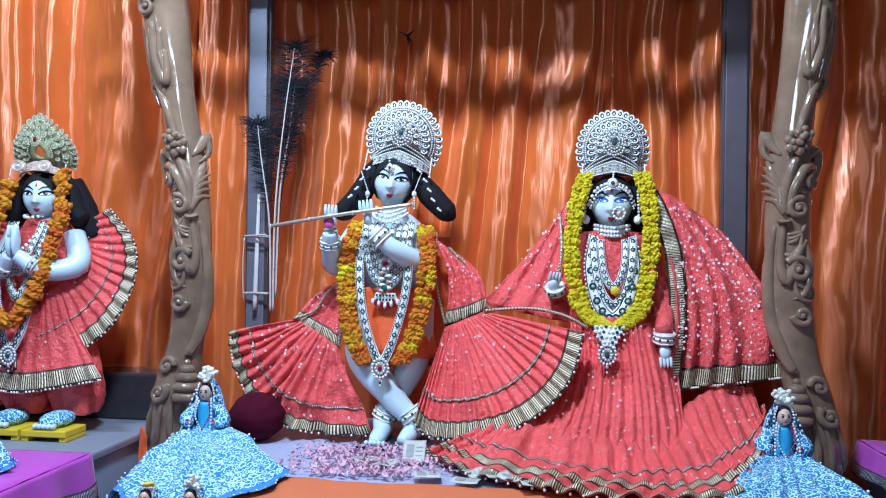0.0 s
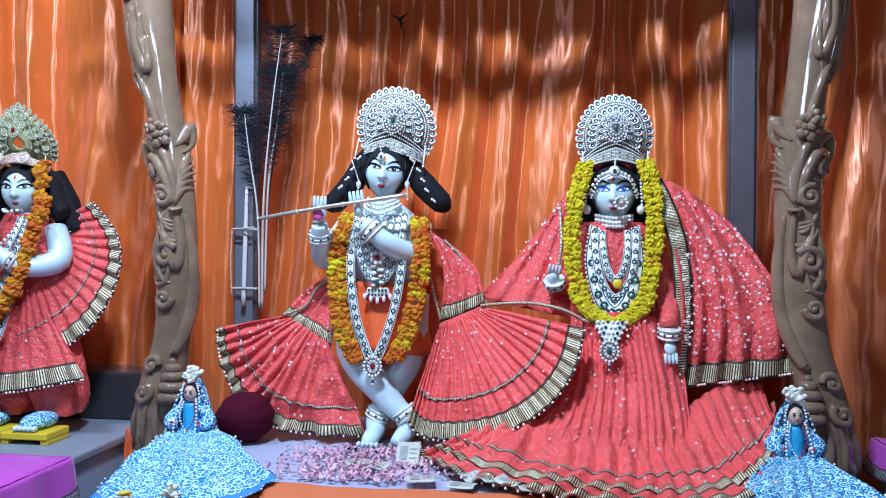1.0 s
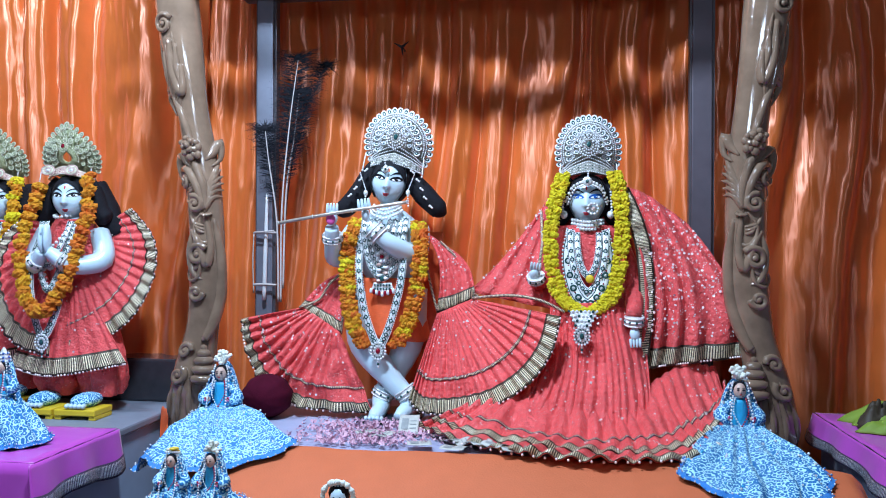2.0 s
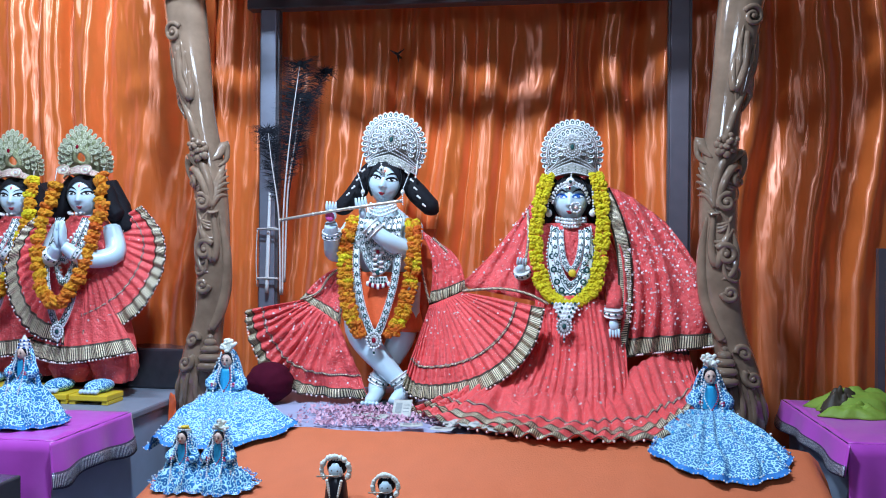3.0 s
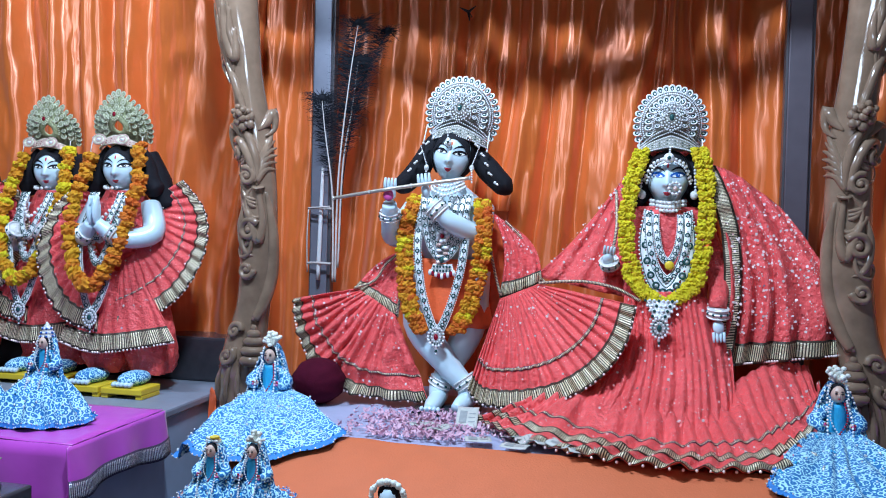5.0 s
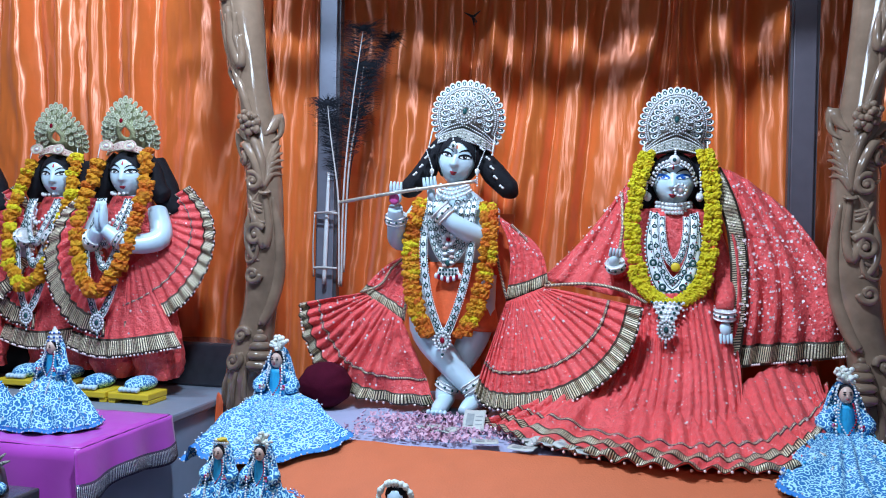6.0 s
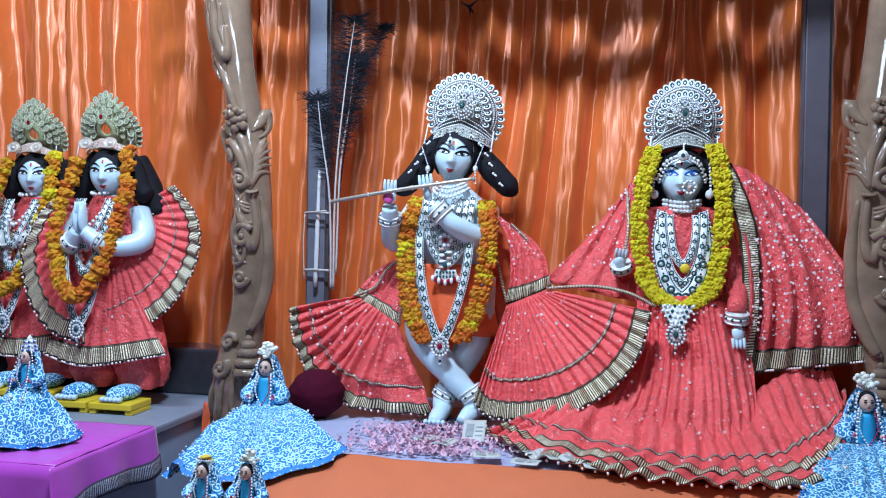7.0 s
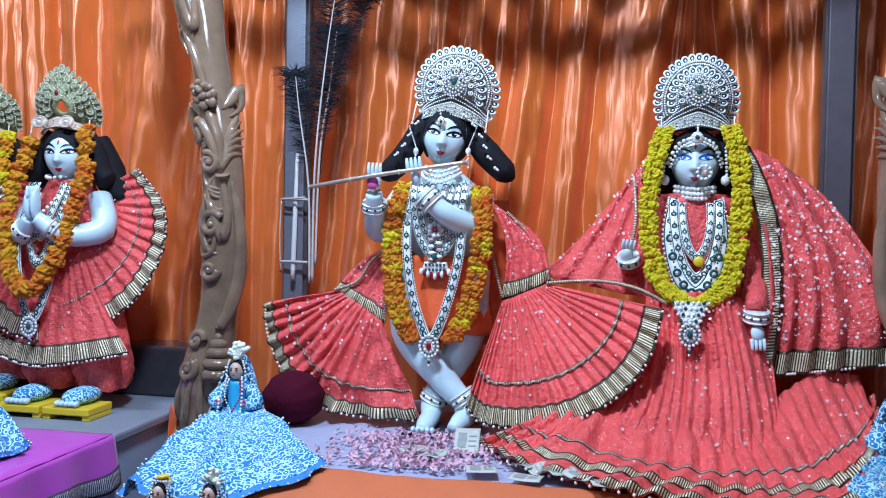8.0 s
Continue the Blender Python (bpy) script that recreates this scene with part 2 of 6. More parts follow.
# ---- mesh building ----
def curve_at(pts, u):
    """A point of the smooth curve through pts, u from 0 to 1."""
    n = len(pts) - 1
    if n == 1:
        return Vector(pts[0]).lerp(Vector(pts[1]), u)
    s = min(max(u, 0.0), 1.0) * n
    i = min(int(s), n - 1)
    f = s - i
    p0, p1, p2, p3 = (Vector(pts[min(max(k, 0), n)]) for k in (i - 1, i, i + 1, i + 2))
    return 0.5 * ((2 * p1) + (p2 - p0) * f + (2 * p0 - 5 * p1 + 4 * p2 - p3) * f * f + (3 * p1 - p0 - 3 * p2 + p3) * f ** 3)


class Geo:
    """Gathers vertices, faces, materials and UVs of one mesh."""

    def __init__(self):
        self.v, self.f, self.m, self.uv, self.mats = [], [], [], [], []

    def slot(self, mat):
        if mat not in self.mats:
            self.mats.append(mat)
        return self.mats.index(mat)

    def grid(self, fn, nu, nv, mat, wrap=False, flip=False):
        """A sheet fn(u, v) -> (point, uv); wrap closes it in u."""
        base, k = len(self.v), self.slot(mat)
        cols = nu if wrap else nu + 1
        for i in range(cols):
            for j in range(nv + 1):
                p, uv = fn(i / nu, j / nv)
                self.v.append(tuple(p))
                self.uv.append(uv)
        for i in range(nu):
            for j in range(nv):
                a, b = base + i * (nv + 1) + j, base + ((i + 1) % cols) * (nv + 1) + j
                q = (a, b, b + 1, a + 1)
                self.f.append(q[::-1] if flip else q)
                self.m.append(k)

    def ball(self, c, r, mat, rot=None, nu=12, nv=8):
        """An ellipsoid."""
        r = (r, r, r) if not hasattr(r, "__len__") else r
        rot = rot or Matrix.Identity(3)
        c = Vector(c)

        def fn(u, v):
            a, e = 2 * math.pi * u, math.pi * (v - 0.5) * 0.999
            return c + rot @ Vector((r[0] * math.cos(a) * math.cos(e), r[1] * math.sin(a) * math.cos(e), r[2] * math.sin(e))), (u, v)
        self.grid(fn, nu, nv, mat, wrap=True)

    def tube(self, pts, radii, mat, n=8, steps=None, squash=1.0, axis=(0, 1, 0)):
        """A round or squashed tube along the smooth curve through pts; squash scales it along axis."""
        steps = steps or max(2, 4 * (len(pts) - 1))
        ax = Vector(axis)
        base, k = len(self.v), self.slot(mat)
        length = 0.0
        last = None
        for i in range(steps + 1):
            u = i / steps
            p = curve_at(pts, u)
            d = (curve_at(pts, min(1, u + 0.01)) - curve_at(pts, max(0, u - 0.01)))
            d = d.normalized() if d.length > 1e-9 else Vector((0, 0, 1))
            side = d.cross(ax)
            side = side.normalized() if side.length > 1e-4 else Vector((1, 0, 0))
            up = side.cross(d)
            length += (p - last).length if last is not None else 0
            last = p
            if hasattr(radii, "__len__"):
                s = u * (len(radii) - 1)
                a = min(int(s), len(radii) - 2)
                r = radii[a] + (radii[a + 1] - radii[a]) * (s - a)
            else:
                r = radii
            for j in range(n):
                t = 2 * math.pi * j / n
                self.v.append(tuple(p + side * (math.cos(t) * r) + up * (math.sin(t) * r * squash)))
                self.uv.append((length, j / n))
        for i in range(steps):
            for j in range(n):
                a, b = base + i * n + j, base + i * n + (j + 1) % n
                self.f.append((a, b, b + n, a + n))
                self.m.append(k)
        self.f.append(tuple(base + j for j in range(n))[::-1])
        self.f.append(tuple(base + steps * n + j for j in range(n)))
        self.m += [k, k]

    def ring(self, c, r, thick, mat, normal=(0, -1, 0), n=14, k=5, squash=1.0):
        """A torus round normal; squash scales its local up."""
        q = Vector(normal).to_track_quat("Z", "Y").to_matrix()
        c = Vector(c)

        def fn(u, v):
            a, b = 2 * math.pi * u, 2 * math.pi * v
            return c + q @ Vector(((r + thick * math.cos(b)) * math.cos(a), (r + thick * math.cos(b)) * math.sin(a) * squash, thick * math.sin(b))), (u, v)
        self.grid(fn, n, k, mat, wrap=True)

    def box(self, lo, hi, mat):
        base, k = len(self.v), self.slot(mat)
        for x in (lo[0], hi[0]):
            for y in (lo[1], hi[1]):
                for z in (lo[2], hi[2]):
                    self.v.append((x, y, z))
                    self.uv.append((x + y, z))
        for f in ((0, 1, 3, 2), (4, 6, 7, 5), (0, 4, 5, 1), (2, 3, 7, 6), (0, 2, 6, 4), (1, 5, 7, 3)):
            self.f.append(tuple(base + i for i in f))
            self.m.append(k)

    def pleats(self, top, bot, n, amp, mat, nu=None, nv=16, v0=0.0, v1=1.0, bulge=(0, 0, 0), lift=0.0, seed=0, narrow=0.25, out=(0, -1, 0), spin=0.0, sharp=1.0, wobble=0.35, mid=None, stray=2.2):
        """A pleated cloth hung between two curves; v0..v1 is the stretch of it from top to bottom."""
        nu = nu or max(24, n * 6)
        out, bulge = Vector(out), Vector(bulge)
        span = sum((curve_at(bot, (i + 1) / 40) - curve_at(bot, i / 40)).length for i in range(40))

        def fn(u, v):
            w = v0 + (v1 - v0) * v
            a, b = curve_at(top, u), curve_at(bot, u)
            ph = 2 * math.pi * n * u + stray * noise.noise(Vector((u * 6, seed, w * 1.2))) + spin * w
            wave = math.sin(ph)
            wave = math.copysign(abs(wave) ** sharp, wave)
            wave = wave * (0.75 + 0.5 * noise.noise(Vector((u * 9 + 5, seed + 3, 0)))) + wobble * noise.noise(Vector((u * 14, w * 5, seed + 9)))
            p = (curve_at([a, curve_at(mid, u), b], w) if mid else a.lerp(b, w)) + bulge * math.sin(math.pi * w) + out * (amp * (narrow + (1 - narrow) * w) * wave + lift)
            return p, (u * span, v)
        self.grid(fn, nu, nv, mat)

    def mesh(self, name, smooth=True):
        me = bpy.data.meshes.new(name)
        me.from_pydata(self.v, [], self.f)
        for m in self.mats:
            me.materials.append(m)
        me.polygons.foreach_set("material_index", self.m)
        me.polygons.foreach_set("use_smooth", [smooth] * len(self.f))
        layer = me.uv_layers.new(name="UVMap")
        idx = np.empty(len(me.loops), dtype=np.int32)
        me.loops.foreach_get("vertex_index", idx)
        layer.data.foreach_set("uv", np.array(self.uv, dtype=np.float32)[idx].ravel())
        me.update()
        return me

    def ob(self, name, parent=None, label="", smooth=True, thick=0.0, bevel=0.0):
        o = new(name, self.mesh(name, smooth))
        if parent:
            o.parent = parent
        if label:
            o["label"] = label
        if thick:
            s = o.modifiers.new("thickness", "SOLIDIFY")
            s.thickness, s.offset = thick, 0
        if bevel:
            b = o.modifiers.new("edges", "BEVEL")
            b.width, b.segments, b.limit_method = bevel, 2, "ANGLE"
        return o


def thing(name, label, category, group="", at=(0, 0, 0)):
    e = new(name)
    e.location = at
    e.empty_display_size = 0.05
    return tagged(e, label, category, group)


def box_ob(name, lo, hi, mat, parent=None, label="", bevel=0.006, kind=""):
    g = Geo()
    g.box(lo, hi, mat)
    o = g.ob(name, parent, label, smooth=False, bevel=bevel)
    if kind:
        tagged(o, kind=kind)
    return o


def sequins(name, parent, top, bot, count, size, seed, lift=0.006, v0=0.03, v1=0.85, bulge=(0, 0, 0), mid=None):
    """Loose foil sequins sewn over a cloth between two curves."""
    rnd = random.Random(seed)
    g = Geo()
    for _ in range(count):
        u, v = rnd.uniform(0.05, 0.95), v0 + (v1 - v0) * rnd.random()
        a, b = curve_at(top, u), curve_at(bot, u)
        p = (curve_at([a, curve_at(mid, u), b], v) if mid else a.lerp(b, v)) + Vector(bulge) * math.sin(math.pi * v) + Vector((0, -lift - 0.003 * rnd.random(), 0))
        r = size * (0.35 + 1.1 * rnd.random() ** 2.5)
        q = Euler((rnd.uniform(-0.5, 0.25), rnd.uniform(-3, 3), rnd.uniform(-0.4, 0.4))).to_matrix()
        base = len(g.v)
        k = g.slot(SPARK)
        for j in range(6):
            a = j * math.pi / 3
            g.v.append(tuple(p + q @ Vector((math.cos(a) * r, 0, math.sin(a) * r))))
            g.uv.append((0, 0))
        g.f.append(tuple(base + j for j in range(6)))
        g.m.append(k)
    return tagged(g.ob(name, parent, "scattered silver foil sequins", smooth=False), kind="stuff")


# ---- hall ----
tagged(box_ob("floor", (-4.0, -5.4, -0.1), (4.0, 0.62, 0.0), TILE, bevel=0), "polished grey marble hall floor", "floor", kind="structure")
tagged(box_ob("ceiling", (-4.0, -5.4, 3.5), (4.0, 0.62, 3.6), PLASTER, bevel=0), "plain cream plaster ceiling", "ceiling", kind="structure")
tagged(box_ob("wall_north", (-4.0, 0.5, 0.0), (4.0, 0.62, 3.5), PLASTER, bevel=0), "cream plaster wall behind the curtain", "wall", kind="structure")
tagged(box_ob("wall_south", (-4.0, -5.52, 0.0), (4.0, -5.4, 3.5), PLASTER, bevel=0), "cream plaster wall of the hall", "wall", kind="structure")
tagged(box_ob("wall_west", (-4.12, -5.4, 0.0), (-4.0, 0.62, 3.5), PLASTER, bevel=0), "cream plaster wall of the hall", "wall", kind="structure")
tagged(box_ob("wall_east", (4.0, -5.4, 0.0), (4.12, 0.62, 3.5), PLASTER, bevel=0), "cream plaster wall of the hall", "wall", kind="structure")

TOP = 0.83    # height of the altar

# ---- altar platforms ----
tagged(box_ob("altar_platform", (-0.57, -1.06, 0.0), (1.34, 0.30, TOP - 0.17), STONE_LIT), "grey stone altar platform under cloth covers", "altar")
g = Geo()


def sheet_pt(u, v):
    x, y = -0.60 + 1.76 * u, 0.28 - 0.845 * v
    return Vector((x, y, TOP - 0.008 + 0.004 * noise.noise(Vector((x * 5, y * 5, 0))))), (x, y)


g.grid(sheet_pt, 60, 24, LAVENDER, flip=True)
g.box((-0.595, -0.555, TOP - 0.168), (1.155, 0.279, TOP - 0.014), LAVENDER)
tagged(g.ob("altar_sheet", smooth=True), "pale lavender sheet spread over the altar mattress", "sheet")


def cover_pt(u, v):
    """The orange cover: level at the back, then sloping to the front and dropping, with rounded ends."""
    prof = [(-0.555, TOP - 0.001), (-0.60, TOP - 0.010), (-0.70, TOP - 0.040), (-0.84, TOP - 0.085), (-1.02, TOP - 0.13), (-1.10, TOP - 0.19), (-1.12, TOP - 0.40), (-1.125, 0.02)]
    p = curve_at([(0, a, b) for a, b in prof], v)
    e = abs(u - 0.5) * 2
    x = 0.40 + 0.99 * (2 * u - 1)
    drop = max(0.0, (e - 0.90) / 0.10)
    z = p.z - (p.z - 0.05) * drop ** 2.2 * (0.35 + 0.65 * min(1, max(0, v * 4 - 0.1)))
    back = max(0.0, e - 0.80)
    y = p.y - 0.35 * back * (1 - v) + 0.6 * back * back * 4 * v
    z += 0.005 * noise.noise(Vector((x * 4, y * 6, 2))) + 0.003 * noise.noise(Vector((x * 13, y * 3, 5)))
    return Vector((x, y, z)), (x, y)


g = Geo()
g.grid(cover_pt, 90, 44, ORANGE_COVER, flip=True)
tagged(g.ob("altar_cover", thick=0.004), "plain orange cotton cover draped over the altar front", "cloth")

side_altar = thing("side_altar", "grey-blue stone side altar with a polished slab top", "altar", at=(-1.7, -0.3, 0))
side_altar_inv = Matrix.Translation((1.7, 0.3, 0))

SIDE = 0.805    # height of the side altar


def under(parent, o):
    """Keeps o where it is under a parent that stands off the origin."""
    o.parent = parent
    o.matrix_parent_inverse = Matrix.Translation(parent.location).inverted()
    return o


under(side_altar, box_ob("base", (-2.9, -0.755, 0.0), (-0.875, 0.3, SIDE - 0.03), STONE_LIT))
under(side_altar, box_ob("slab", (-2.92, -0.765, SIDE - 0.03), (-0.86, 0.3, SIDE), STONE, bevel=0.008))
tagged(box_ob("stone_ledge", (-2.6, 0.16, SIDE), (-0.86, 0.34, TOP + 0.14), DARK_STONE, bevel=0.01), "dark polished stone ledge below the curtain", "ledge")

# ---- curtain ----
CURTAIN_Y = 0.30


def curtain(name, x0, x1, z0, z1, n, amp, seed, y=CURTAIN_Y, pinch=None):
    g = Geo()

    def fn(u, v):
        x, z = x0 + (x1 - x0) * u, z1 + (z0 - z1) * v
        if pinch:
            for px, pz, pr in pinch:
                d = x - px
                x = px + d * (1 - 0.55 * math.exp(-(d / pr) ** 2) * math.exp(-((z - pz) / 0.25) ** 2))
        ph = 2 * math.pi * n * u + 5.0 * noise.noise(Vector((u * n * 0.35, seed, z * 0.55))) + 1.0 * noise.noise(Vector((u * n, seed, z * 1.3)))
        w = math.sin(ph) + 0.38 * math.sin(2.3 * ph + 1 + 2 * noise.noise(Vector((u * 5, z, seed))))
        w *= 0.75 + 0.6 * noise.noise(Vector((u * n * 0.5, z * 0.8, seed + 4)))
        cr = 0.12 * noise.noise(Vector((x * 22, z * 6, seed))) + 0.07 * noise.noise(Vector((x * 45, z * 14, seed)))
        return Vector((x, y - amp * w - amp * 1.6 * cr, z)), (x, z)
    g.grid(fn, int(n * 26), 110, ORANGE)
    return g.ob(name, thick=0.002)


tagged(curtain("satin_curtain", -0.86, 1.22, 0.80, 3.0, 12.5, 0.034, 3, pinch=[(0.66, 2.16, 0.2)]), "gathered orange satin curtain behind the altar", "curtain", "satin curtains")
tagged(curtain("satin_curtain", -2.9, -0.82, TOP + 0.10, 3.0, 9.5, 0.044, 11), "loosely folded orange satin curtain behind the side statues", "curtain", "satin curtains")
tagged(curtain("satin_curtain", 1.19, 3.0, 0.25, 3.0, 7, 0.040, 23), "long orange satin curtain beside the altar", "curtain", "satin curtains")
rail = Geo()
rail.tube([(-2.95, 0.36, 2.98), (3.05, 0.36, 2.98)], 0.014, STEEL_DARK, steps=2)
tagged(rail.ob("curtain_rail"), "dark metal rail carrying the satin curtains", "curtain rail")

# ---- frame of two metal posts and a beam ----
post_frame = thing("post_frame", "grey aluminium post frame with a dark cross beam", "frame")


def post(x, w, y, paint):
    g = Geo()
    g.box((x - w / 2, y - 0.02, TOP - 0.01), (x + w / 2, y + 0.02, 2.324), paint)
    g.ob("post", post_frame, smooth=False, bevel=0.003)
    for lo, hi in ((x - w / 2 - 0.007, x - w / 2 - 0.0005), (x + w / 2 + 0.0005, x + w / 2 + 0.010)):
        g = Geo()
        g.box((lo, y - 0.008, TOP - 0.01), (hi, y + 0.026, 2.324), STEEL_DARK)
        g.ob("edge_strip", post_frame, "dark edge strip", smooth=False)


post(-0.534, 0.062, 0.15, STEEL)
post(1.046, 0.068, 0.15, STEEL_BROWN_DIM)
beam = Geo()
beam.box((-0.62, 0.12, 2.325), (1.16, 0.18, 2.42), STEEL_DARK)
beam.ob("beam", post_frame, "dark brown cross beam", smooth=False, bevel=0.004)

# ---- carved pillars ----
arch = thing("carved_arch", "glossy carved wooden swing frame with scrolls and flowers", "carved frame")


def pillar(side):
    """side 1: the pillar whose carving faces left."""
    if side > 0:
        spine = [(2.48, -0.800, 0.078), (2.30, -0.780, 0.078), (2.15, -0.762, 0.076), (2.02, -0.742, 0.068), (1.88, -0.716, 0.056), (1.70, -0.684, 0.060), (1.55, -0.668, 0.062), (1.40, -0.660, 0.062), (1.25, -0.664, 0.060), (1.12, -0.676, 0.058), (1.00, -0.700, 0.072), (0.90, -0.712, 0.080), (TOP - 0.012, -0.714, 0.074), (0.40, -0.714, 0.074), (0.0, -0.714, 0.080)]
    else:
        spine = [(2.48, 1.232, 0.078), (2.30, 1.222, 0.078), (2.15, 1.206, 0.074), (2.02, 1.190, 0.066), (1.88, 1.168, 0.056), (1.70, 1.150, 0.060), (1.55, 1.146, 0.064), (1.40, 1.148, 0.064), (1.25, 1.160, 0.062), (1.12, 1.182, 0.058), (1.00, 1.212, 0.068), (0.90, 1.232, 0.072), (TOP - 0.012, 1.240, 0.068), (0.40, 1.240, 0.070), (0.0, 1.240, 0.076)]
    y = -0.09
    g = Geo()

    def fn(u, v):
        p = curve_at([(x, y, z) for z, x, w in spine], v)
        w = curve_at([(w, 0, 0) for z, x, w in spine], v).x
        a = 2 * math.pi * u
        return Vector((p.x + w * math.cos(a), y + 0.82 * w * math.sin(a), p.z)), (u, p.z)
    g.grid(fn, 20, 60, WOOD, wrap=True, flip=True)
    shaft = g.ob("pillar", arch)

    def mid(z):
        for (z1, x1, w1), (z0, x0, w0) in zip(spine, spine[1:]):
            if z0 <= z <= z1:
                f = (z - z0) / (z1 - z0)
                return x0 + (x1 - x0) * f, w0 + (w1 - w0) * f
        return spine[0][1], spine[0][2]

    def on(dx, z, lift=0.0):
        """A place on the front of the pillar: dx in half widths, towards its outer side negative."""
        x, w = mid(z)
        d = max(-1, min(1, dx))
        return (x + side * dx * w, y - 0.82 * w * math.sqrt(max(0.0, 1 - d * d)) - lift, z)

    def carve(name, pts, radii, n=7, steps=None):
        q = Geo()
        q.tube([on(*p) for p in pts], [1.35 * r for r in radii], WOOD, n=n + 1, steps=steps, squash=1.0)
        return q.ob(name, arch)

    def scroll(dx, z, r, turns, hand, thick, start=0.0):
        pts = []
        m = int(10 * turns)
        x, w = mid(z)
        for i in range(m + 1):
            a = start + hand * 2 * math.pi * turns * i / m
            rr = r * (1 - 0.85 * i / m)
            pts.append((dx + rr * math.cos(a) / w, z + rr * math.sin(a), 0.004))
        q = Geo()
        q.tube([on(*p) for p in pts], [thick * 1.25, thick * 1.1, thick * 0.6], WOOD, n=8, steps=m * 2)
        q.ball(on(dx, z, 0.006), thick * 1.1, WOOD, nu=8, nv=6)
        q.ob("scroll", arch)

    def leaf(pts, wide):
        q = Geo()
        q.tube([on(*p) for p in pts], [0.003, wide * 1.15, wide * 1.2, wide * 0.7, 0.002], WOOD, n=8, steps=14, squash=0.9)
        q.ob("leaf", arch)

    scroll(-0.45, 2.17, 0.036, 1.6, 1, 0.008, 0.5)
    leaf([(-0.85, 2.12), (-1.0, 2.04), (-0.95, 1.97), (-0.6, 1.90)], 0.012)
    for k in range(5):
        leaf([(-0.75, 2.02 - 0.02 * k), (-1.05 - 0.05 * k, 1.99 - 0.018 * k), (-1.30 + 0.1 * k, 1.945 - 0.022 * k, 0.002)], 0.008)
    carve("stem", [(-0.30, 2.12), (-0.45, 2.00), (-0.20, 1.93), (0.05, 1.97), (0.10, 2.03)], [0.006, 0.012, 0.012, 0.010, 0.005], steps=18)
    carve("stem", [(-0.95, 1.96), (-0.55, 1.88), (-0.20, 1.80), (0.0, 1.75)], [0.006, 0.010, 0.010, 0.006])
    carve("stem", [(0.0, 2.10), (-0.15, 2.02), (-0.05, 1.95)], [0.004, 0.009, 0.005])
    heart = Geo()
    heart.ball(on(-0.05, 1.735, 0.022), 0.012, WOOD, nu=10, nv=6)
    heart.ob("flower_heart", arch)
    for k in range(6):
        a = k * math.pi / 3 + 0.3
        x, w = mid(1.735)
        petal = Geo()
        petal.ball(on(-0.05 + 0.026 * math.cos(a) / w, 1.735 + 0.026 * math.sin(a), 0.016), (0.015, 0.010, 0.015), WOOD, nu=10, nv=6)
        petal.ob("carved_petal", arch)
    leaf([(0.55, 1.70), (0.95, 1.73), (1.30, 1.765), (1.25, 1.71, 0.004), (0.8, 1.68)], 0.015)
    leaf([(-0.5, 1.68), (-1.15, 1.72), (-1.25, 1.66), (-0.7, 1.60)], 0.014)
    for k in range(6):
        leaf([(0.25, 1.52 + 0.01 * k), (0.65 + 0.05 * k, 1.57 + 0.018 * k), (1.28 - 0.07 * abs(k - 2.5), 1.575 + 0.024 * k, 0.003)], 0.010)
    carve("stem", [(0.2, 1.53), (0.0, 1.60), (-0.45, 1.66), (-0.95, 1.67), (-1.05, 1.63)], [0.006, 0.012, 0.012, 0.010, 0.006], steps=18)
    carve("stem", [(0.35, 1.53), (0.3, 1.61), (0.0, 1.68), (-0.35, 1.70)], [0.006, 0.011, 0.011, 0.005])
    scroll(-0.95, 1.625, 0.022, 1.3, -1, 0.008, 1.2)
    collar = Geo()
    collar.ring(on(0.38, 1.515, 0.004), 0.015, 0.006, WOOD, normal=(0, -0.3, 1))
    collar.ob("collar", arch)
    scroll(-0.25, 1.55, 0.030, 1.5, -1, 0.009, 2.0)
    carve("stem", [(0.35, 1.51), (0.5, 1.40), (0.3, 1.34), (-0.2, 1.42), (-0.6, 1.46)], [0.006, 0.010, 0.012, 0.010, 0.004], steps=20)
    scroll(-0.20, 1.375, 0.036, 1.5, 1, 0.010, 0.6)
    leaf([(-0.55, 1.46), (-0.75, 1.38), (-0.45, 1.31), (0.1, 1.29)], 0.013)
    scroll(-0.25, 1.245, 0.028, 1.3, -1, 0.009, 0.0)
    carve("stem", [(0.70, 1.50), (0.92, 1.38), (0.98, 1.24), (0.85, 1.14), (0.55, 1.085), (0.50, 1.10)], [0.004, 0.014, 0.017, 0.015, 0.011, 0.004], steps=26)
    scroll(-0.35, 1.045, 0.026, 1.4, 1, 0.009, 0.0)
    scroll(-0.45, 0.96, 0.030, 1.4, -1, 0.010, 1.0)
    bud = Geo()
    bx, by, bz = on(0.75, 1.00, 0.018)
    for k, (r, h, dz) in enumerate(((0.050, 0.024, -0.05), (0.046, 0.022, -0.018), (0.038, 0.020, 0.012), (0.026, 0.018, 0.036), (0.012, 0.012, 0.056))):
        bud.ball((bx, by, bz + dz), (r, r * 0.85, h), WOOD, nu=14, nv=8)
    bud.ob("bud", arch)
    for k in range(4):
        leaf([(-0.95 + 0.6 * k, 0.80), (-0.80 + 0.5 * k, 0.88, 0.002), (-0.35 + 0.3 * k, 0.99)], 0.009)
